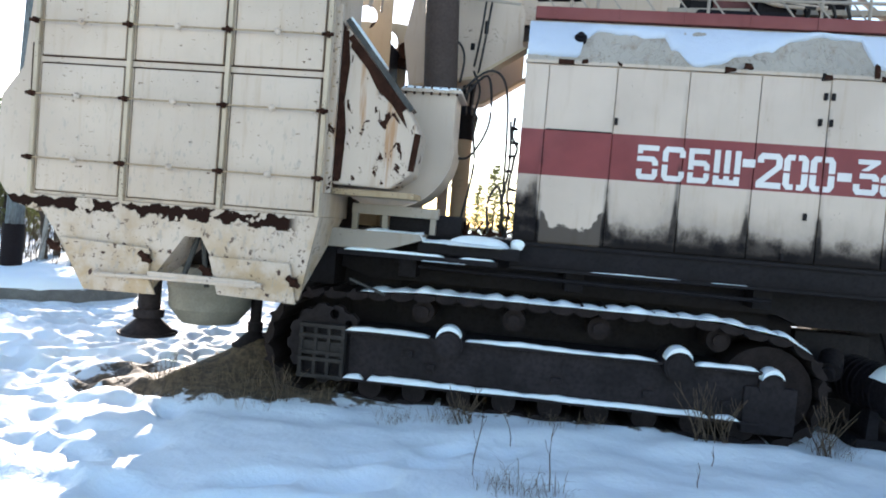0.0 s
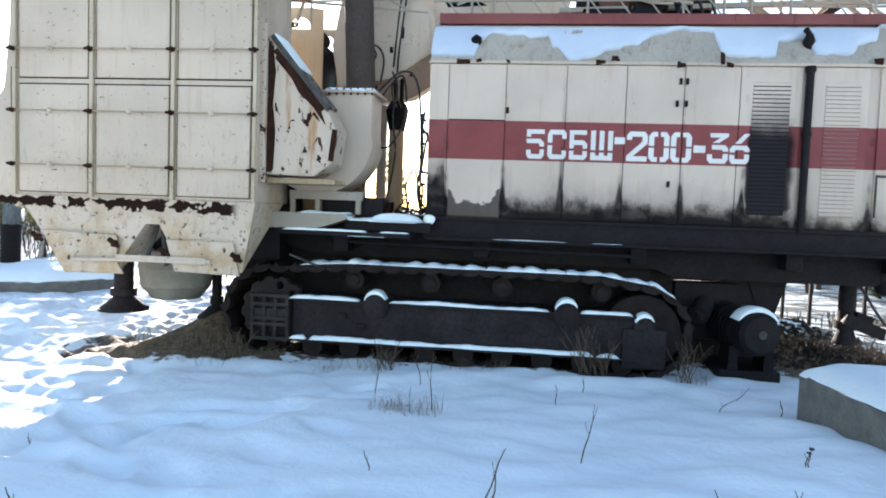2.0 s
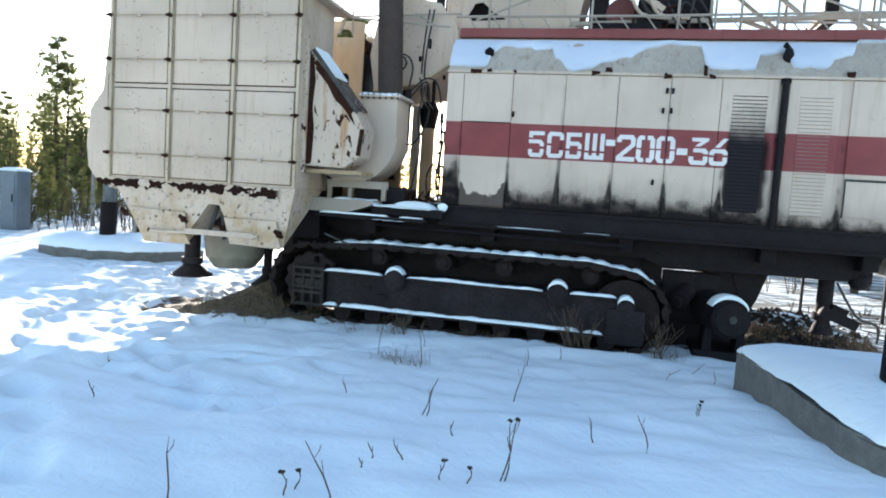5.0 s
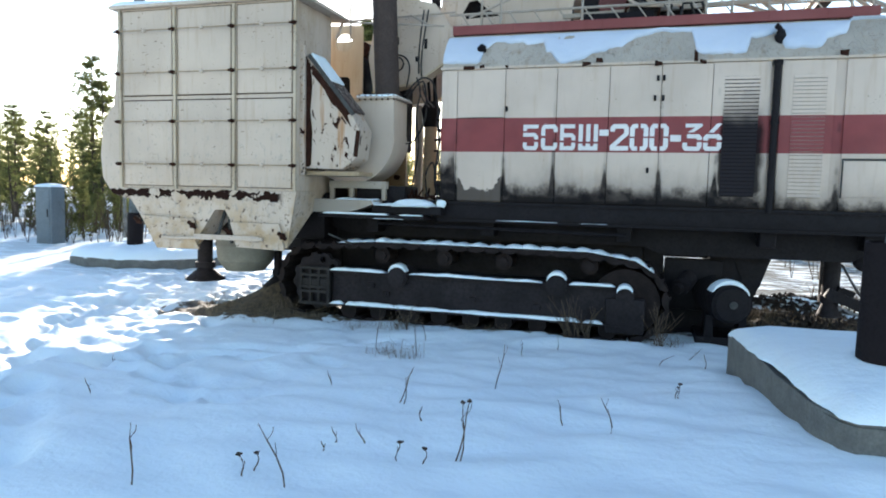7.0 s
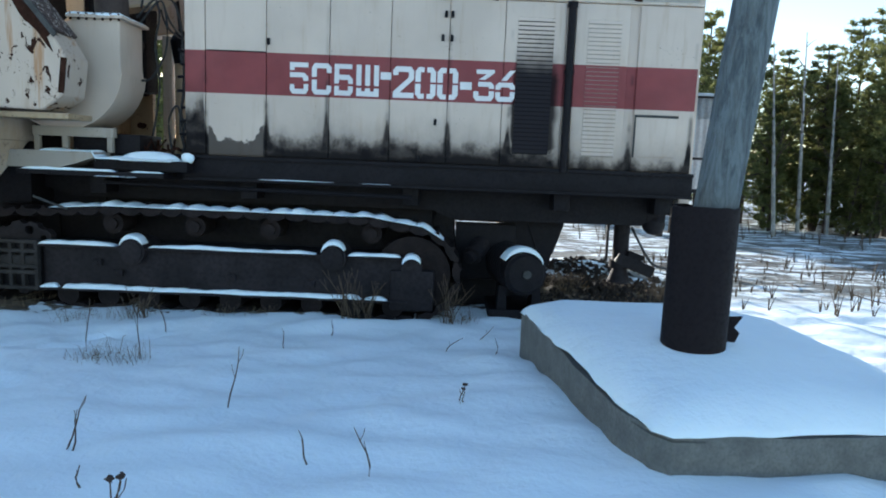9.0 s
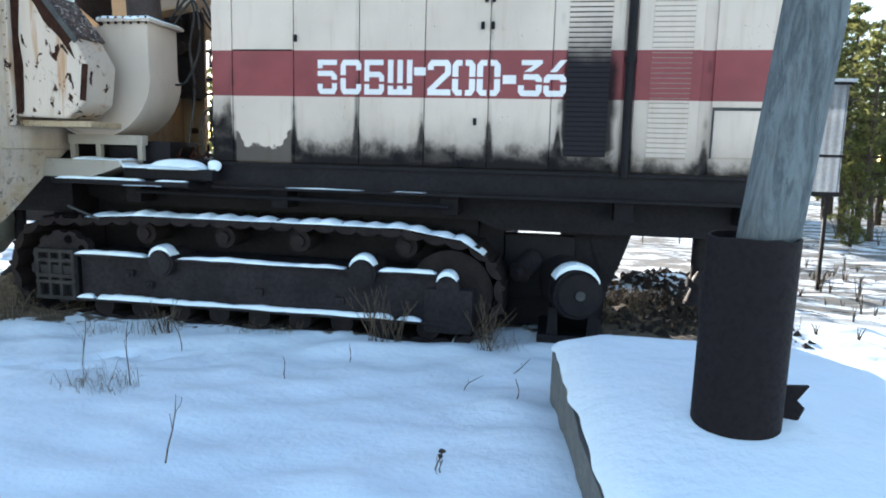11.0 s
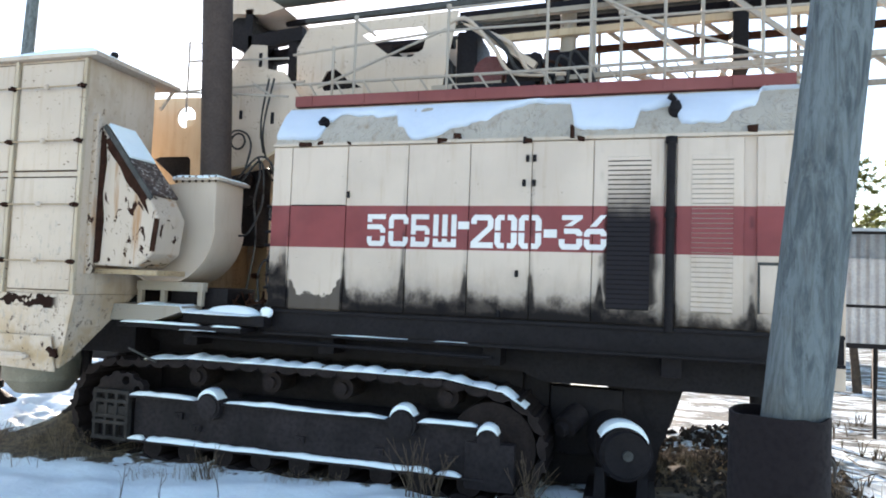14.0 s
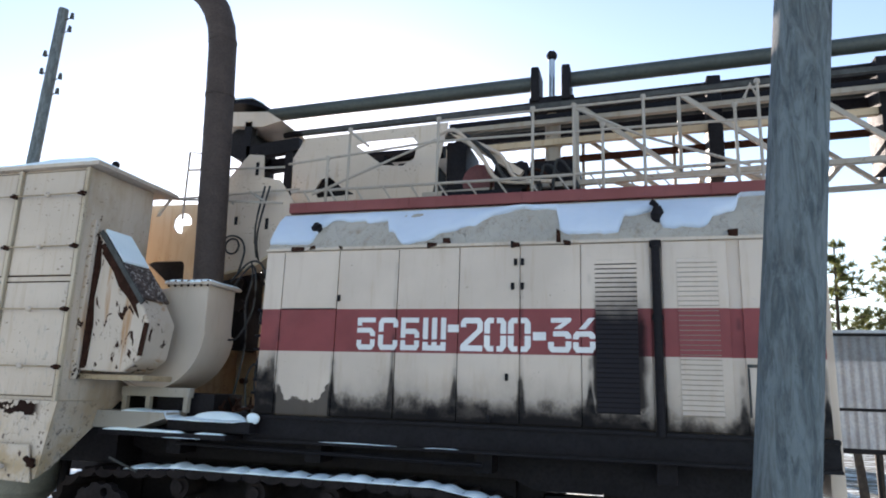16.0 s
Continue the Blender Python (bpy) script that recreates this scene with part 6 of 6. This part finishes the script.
def weed(x, y, h, lean, head, forks, r=0.0042):
    """One dry stem with its side twigs and, on some, a flat seed head."""
    pts = stalk_line(x, y, h, lean)
    root = mesh_thing("dry_weed", tube(B(), pts, [r, r, r * 0.9, r * 0.7, r * 0.45], 5), M_TWIG, "thin dry brown weed with a seed head, standing in snow" if head else "thin dry brown weed stalk standing in snow", "weed", "dry weeds in the snow")
    for k in range(forks):
        a = pts[2 + k % 2]
        d = 1 if k % 2 else -1
        part("twig", tube(B(), [a, a + Vector((d * 0.05 * h, 0.02, 0.10 * h)), a + Vector((d * 0.07 * h, 0.02, 0.2 * h))], r * 0.45, 4), M_TWIG, root)
    if head:
        bm = B()
        bmesh.ops.create_icosphere(bm, subdivisions=2, radius=0.015, matrix=Matrix.Translation(pts[-1]) @ Matrix.Diagonal((1, 1, 0.45, 1)))
        for v in bm.verts:
            v.co += Vector((0.012 * noise.noise(v.co * 70), 0.012 * noise.noise(v.co * 90), 0.008 * noise.noise(v.co * 110)))
        part("seed_head", bm, M_SEED, root, "dark brown dried seed head")
    return root


STALKS = [(1.21, 2.95, 0.35, 0.15, 0), (0.99, 1.87, 0.1, -0.1, 0), (1.35, 1.34, 0.32, 0.22, 1), (1.37, 1.35, 0.31, 0.05, 1), (1.78, 2.27, 0.17, -0.32, 0), (2.07, 2.08, 0.22, -0.25, 0), (2.47, 3.09, 0.12, 0.05, 1), (2.49, 3.1, 0.09, -0.2, 1),
          (0.69, 2.3, 0.26, 0.4, 0), (0.72, 2.29, 0.2, 0.2, 0), (0.05, 2.57, 0.12, -0.1, 0), (1.39, 5.1, 0.16, 0.1, 0), (2.68, 5.05, 0.13, 0.9, 0), (2.75, 4.26, 0.14, 0.0, 0), (0.71, 0.78, 0.29, -0.4, 0), (0.5, 0.78, 0.11, -0.2, 1),
          (0.51, 0.86, 0.1, 0.1, 1), (0.06, 0.57, 0.29, 0.05, 0), (1.08, 1.23, 0.11, 0.0, 1), (1.21, 1.26, 0.09, 0.0, 1), (0.69, 1.33, 0.09, -0.1, 0), (0.84, 1.36, 0.11, -0.4, 0), (0.67, 1.22, 0.06, 0.1, 0), (-0.06, 5.15, 0.3, -0.3, 0),
          (1.14, 4.47, 0.17, -0.15, 0), (2.38, 4.5, 0.12, 1.0, 0), (-2.02, 2.7, 0.12, 0.05, 0), (-1.36, 1.78, 0.12, -0.2, 0), (-0.29, 4.29, 0.42, 0.05, 0), (0.17, 4.13, 0.45, 0.02, 0)]
for x, y, h, lean, head in STALKS:
    weed(x, y, h, lean, head, 2 + int(abs(x) * 10) % 3 if h > 0.2 else 1)


def tuft(seed, n, spread, high):
    random.seed(seed)
    bm = B()
    for i in range(n):
        a, d = random.uniform(0, 6.28), spread * math.sqrt(random.random())
        x, y = d * math.cos(a), d * math.sin(a)
        h, l, w = high * random.uniform(0.35, 1.0), random.uniform(0.3, 1.5), random.uniform(0.0010, 0.0022)
        b = random.uniform(0, 6.28)
        o = Vector((math.cos(b), math.sin(b), 0))
        s = Vector((-o.y, o.x, 0)) * w
        p = Vector((x, y, -0.02))
        q, r = p + o * l * h * 0.35 + Vector((0, 0, h * 0.6)), p + o * l * h * 0.9 + Vector((0, 0, h * (1.0 - 0.35 * l)))
        v = [bm.verts.new(c) for c in (p - s, p + s, q + s * 0.8, q - s * 0.8, r)]
        bm.faces.new(v[:4]), bm.faces.new((v[3], v[2], v[4]))
    return mesh_of("grass", bm, M_GRASS)


TUFTS = [tuft(s, 46, 0.19, 0.21) for s in range(3)]
random.seed(11)
spots = [(0.04, 4.05), (-0.06, 4.10), (0.13, 4.0), (-0.14, 3.98), (2.5, 5.75), (2.58, 5.8)] + [(random.uniform(-3.2, -1.7), random.uniform(5.35, 5.95)) for _ in range(15)] + [(random.uniform(-1.7, 0.6), random.uniform(5.35, 5.75)) for _ in range(7)]
spots += [(random.uniform(3.4, 5.2), random.uniform(6.9, 8.2)) for _ in range(22)]
for i, (x, y) in enumerate(spots):
    ob = tagged(new("grass_tuft", TUFTS[i % 3]), "pale dry grass tuft poking out of the snow", "grass", "dry grass tufts", "stuff")
    ob.matrix_basis = pose(x, y, ground_z(x, y), 0, 0, random.uniform(0, 360)) @ Matrix.Scale(random.uniform(0.7, 1.25), 4)
for x, y, h in ((2.40, 5.66, 0.50), (1.45, 5.62, 0.5), (1.6, 5.66, 0.42), (-0.45, 5.5, 0.35), (-2.0, 5.5, 0.4)):
    rnd = random.Random(int(x * 100))
    shrub = thing("dry_shrub", "bare brown shrub twigs beside the track", "shrub", (x, y, ground_z(x, y)), "dry weeds in the snow")
    for k in range(11):
        u, v, g, lean = x + rnd.uniform(-0.06, 0.06), y + rnd.uniform(-0.05, 0.05), h * rnd.uniform(0.5, 1), rnd.uniform(-0.6, 0.6)
        pts = stalk_line(u, v, g, lean)
        stem = part("stem", tube(B(), pts, [0.004, 0.004, 0.0036, 0.003, 0.002], 5), M_TWIG, shrub)
        for q in range(3):
            d = 1 if q % 2 else -1
            a = pts[1 + q]
            part("twig", tube(B(), [a, a + Vector((d * 0.06 * g, 0.02, 0.12 * g)), a + Vector((d * 0.09 * g, 0.02, 0.25 * g))], 0.002, 4), M_TWIG, stem)

# ---- trees ----


def pine(seed, high, dense=1.0, lean=0.0, sparse_low=0.3):
    """A young pine: tapered trunk, whorled limbs, needle clumps in short fans."""
    rnd = random.Random(seed)
    t = B()
    trunk_at = lambda z: Vector((lean * z + 0.06 * math.sin(z * 0.9 + seed), 0.06 * math.cos(z * 0.7 + seed), z))
    steps = 9
    tube(t, [trunk_at(high * k / steps) - Vector((0, 0, 0.1 if k == 0 else 0)) for k in range(steps + 1)], [0.016 * high * (1 - 0.93 * k / steps) + 0.008 for k in range(steps + 1)], 8)
    verts, faces = [], []
    z = high * sparse_low
    while z < high * 0.985:
        f = (z - high * sparse_low) / (high * (1 - sparse_low))
        reach = (0.25 + 0.95 * (1 - f) ** 0.8 * min(1, 0.5 + f * 1.6)) * high * 0.2
        for k in range(rnd.choice((3, 4, 5))):
            a = rnd.uniform(0, 6.28)
            l = reach * rnd.uniform(0.5, 1.15)
            up = rnd.uniform(0.05, 0.5)
            b = trunk_at(z)
            d = Vector((math.cos(a), math.sin(a), up))
            e = b + d * l
            tube(t, [b, b + d * l * 0.55 + Vector((0, 0, -0.03 * l)), e], [0.012 + 0.006 * l, 0.009, 0.004], 4)
            for c in range(int(4 * dense + l * 5 * dense)):
                s = rnd.uniform(0.3, 1.05)
                p = b + d * l * s + Vector((rnd.uniform(-1, 1), rnd.uniform(-1, 1), rnd.uniform(-0.5, 0.8))) * 0.22 * l
                for q in range(17):
                    o = Vector((rnd.gauss(0, 1), rnd.gauss(0, 1), rnd.gauss(0.35, 0.8))).normalized() * rnd.uniform(0.09, 0.19)
                    w = o.cross(Vector((rnd.gauss(0, 1), rnd.gauss(0, 1), rnd.gauss(0, 1)))).normalized() * 0.022
                    n = len(verts)
                    verts.extend(((p - w)[:], (p + w)[:], (p + o)[:]))
                    faces.append((n, n + 1, n + 2))
        z += rnd.uniform(0.16, 0.34) * (high / 6) ** 0.5
    root = thing("pine_tree", "young green pine with an uneven open crown", "tree", (0, 0, 0), "pines behind the rig")
    part("trunk", t, M_BARK, root)
    me = bpy.data.meshes.new("crown")
    me.from_pydata(verts, [], faces)
    me.materials.append(M_NEEDLE)
    part("crown", me, None, root)
    return root


PINES = [pine(1, 6.0, 1.1, 0.0, 0.08), pine(2, 5.0, 1.0, 0.02, 0.06), pine(3, 6.8, 1.0, -0.02, 0.25), pine(4, 4.2, 1.0, 0.03, 0.05), pine(5, 5.6, 0.6, 0.04, 0.25)]
random.seed(21)
places = []
# edge of the wood beyond the rear of the rig, then its depth, then the thin stand beyond the front
for i in range(34):
    x, y = random.uniform(9.0, 36), 17.5 + 18 * random.random() ** 1.4
    if x > 7 + y * 1.1:
        continue
    places.append((x, y - max(0, x - 16) * 0.25, random.uniform(0.6, 0.88), (0, 1, 2, 3)))
for i in range(22):
    places.append((random.uniform(-26, 22), random.uniform(55, 95), random.uniform(0.9, 1.3), (0, 1, 2)))
for i in range(24):
    x, y = random.uniform(-34, -10), random.uniform(12.5, 34)
    places.append((x, y, random.uniform(0.55, 1.0), (1, 2, 4, 4)))
for i in range(16):
    places.append((random.uniform(-70, -24), random.uniform(26, 55), random.uniform(0.9, 1.3), (0, 1, 2)))
for i in range(80):
    y = random.uniform(30, 62)
    places.append((random.uniform(-1.35, -0.62) * y, y, random.uniform(0.6, 1.0), (0, 1, 2, 3)))
for i in range(44):
    places.append((random.uniform(-32, -9.5), random.uniform(13.5, 30), random.uniform(0.25, 0.6), (1, 3, 3)))
for i in range(28):
    x = random.uniform(10.3, 19)
    places.append((x, 18.6 - 0.12 * (x - 10) + 4.0 * random.random() ** 1.3, random.uniform(0.72, 1.0), (0, 1, 1, 2)))
for i in range(15):
    places.append((random.uniform(4.5, 8.5), random.uniform(22, 28), random.uniform(0.7, 1.0), (0, 1, 2)))
for i in range(12):
    x = random.uniform(10.6, 18)
    places.append((x, 17.9 - 0.12 * (x - 10) + random.uniform(0, 1.5), random.uniform(0.3, 0.7), (1, 3)))
# last four pines: added along the sun's direction to block a streak through the rig
places += [(7.6, 16.0, 0.97, (4,)), (8.15, 16.8, 0.7, (4,)), (-11.6, 15.5, 0.95, (4,)), (-10.9, 15.8, 0.85, (4,)), (-12.4, 17.0, 0.8, (4,)), (-10.2, 17.2, 0.7, (1,)), (9.3, 16.2, 0.85, (4,)), (8.9, 15.4, 0.5, (3,)), (9.9, 17.0, 0.75, (4,)), (11.6, 18.6, 0.75, (3,)), (13.0, 18.4, 0.8, (1,)), (14.5, 18.0, 0.85, (0,)), (16.0, 17.6, 0.85, (2,)), (-6.98, 20.0, 1.25, (0,)), (-7.9, 22.0, 1.35, (0,)), (-8.85, 24.0, 1.4, (1,)), (-9.8, 26.0, 1.5, (0,))]
used = set()
for x, y, s, kinds in places:
    k = random.choice(kinds)
    m = pose(x, y, ground_z(x, y) - 0.05, 0, 0, random.uniform(0, 360)) @ Matrix.Scale(s, 4)
    if k not in used:
        used.add(k)
        PINES[k].matrix_basis = m
    else:
        c = copy_thing(PINES[k], m)
        c.scale = (s, s, s)
for k in range(5):
    if k not in used:
        PINES[k].matrix_basis = pose(-20 - 2 * k, 30, 0)

# bare birch stems and saplings at the wood's edge
BIRCH = plain("birch_bark", (0.42, 0.40, 0.36), 0.8, 0, 0.45, 5)
random.seed(31)
for x, y, h in ((11.2, 17.5, 5.2), (12.3, 18.4, 5.6), (12.9, 18.0, 4.8), (14.6, 19.0, 6.0), (10.4, 19.5, 5.5), (-11.2, 14.5, 4.0), (-13.2, 15.2, 4.4), (16.8, 20.0, 5.5)):
    z = ground_z(x, y)
    root = thing("birch_tree", "slender pale bare birch", "tree", (x, y, z), "bare birches")
    lean = random.uniform(-0.1, 0.1)
    bm = B()
    tube(bm, [(x + lean * h * t, y, z + h * t - 0.1) for t in (0, 0.3, 0.6, 1)], [0.06, 0.05, 0.035, 0.01], 8)
    part("trunk", bm, BIRCH, root)
    for k in range(14):
        t = random.uniform(0.35, 0.95)
        a, l = random.uniform(0, 6.28), (1.05 - t) * h * random.uniform(0.15, 0.35)
        b = Vector((x + lean * h * t, y, z + h * t - 0.1))
        bm = B()
        tube(bm, [b, b + Vector((math.cos(a) * l * 0.5, math.sin(a) * l * 0.5, l * 0.6)), b + Vector((math.cos(a) * l, math.sin(a) * l, l * 0.9))], [0.012, 0.008, 0.003], 4)
        part("limb", bm, M_TWIG, root)


def brush(seed, n, area, high):
    rnd = random.Random(seed)
    bm = B()
    x0, x1, y0, y1 = area
    for i in range(n):
        x, y, h = rnd.uniform(x0, x1), rnd.uniform(y0, y1), high * rnd.uniform(0.4, 1.2)
        z = ground_z(x, y) - 0.03
        for k in range(3):
            a, l = rnd.uniform(0, 6.28), rnd.uniform(0.05, 0.35) * h
            tube(bm, [(x, y, z), (x + math.cos(a) * l * 0.5, y + math.sin(a) * l * 0.5, z + h * 0.55), (x + math.cos(a) * l, y + math.sin(a) * l, z + h * rnd.uniform(0.7, 1))], [0.008, 0.006, 0.002], 3)
    return bm


for s, n, area, high in ((1, 70, (9, 20, 14.5, 19), 0.5), (2, 500, (-24, -9, 12.5, 24), 1.3), (3, 160, (-6, 6, 12, 30), 0.9), (4, 120, (5, 9.5, 6.4, 12), 0.3)):
    mesh_thing("undergrowth", brush(s, n, area, high), M_TWIG, "thin bare brown undergrowth in snow", "undergrowth", "undergrowth", "stuff")


def litter(seed, n, area):
    """Fallen twigs and dead brush lying on the snow."""
    rnd = random.Random(seed)
    bm = B()
    x0, x1, y0, y1 = area
    for i in range(n):
        x, y = rnd.uniform(x0, x1), rnd.uniform(y0, y1)
        a, l, r = rnd.uniform(0, 6.28), rnd.uniform(0.15, 0.7), rnd.uniform(0.003, 0.009)
        p = [(x + math.cos(a) * l * t, y + math.sin(a) * l * t) for t in (0, 0.5, 1)]
        tube(bm, [(u, v, ground_z(u, v) + rnd.uniform(0.0, 0.04)) for u, v in p], [r, r * 0.8, r * 0.4], 4)
    return bm


for s, n, area in ((1, 170, (5.0, 12, 8.2, 12)), (2, 160, (5.5, 18, 11, 17.5))):
    mesh_thing("twig_litter", litter(s, n, area), M_TWIG, "fallen twigs and dead brush lying on the snow", "twigs", "undergrowth", "stuff")
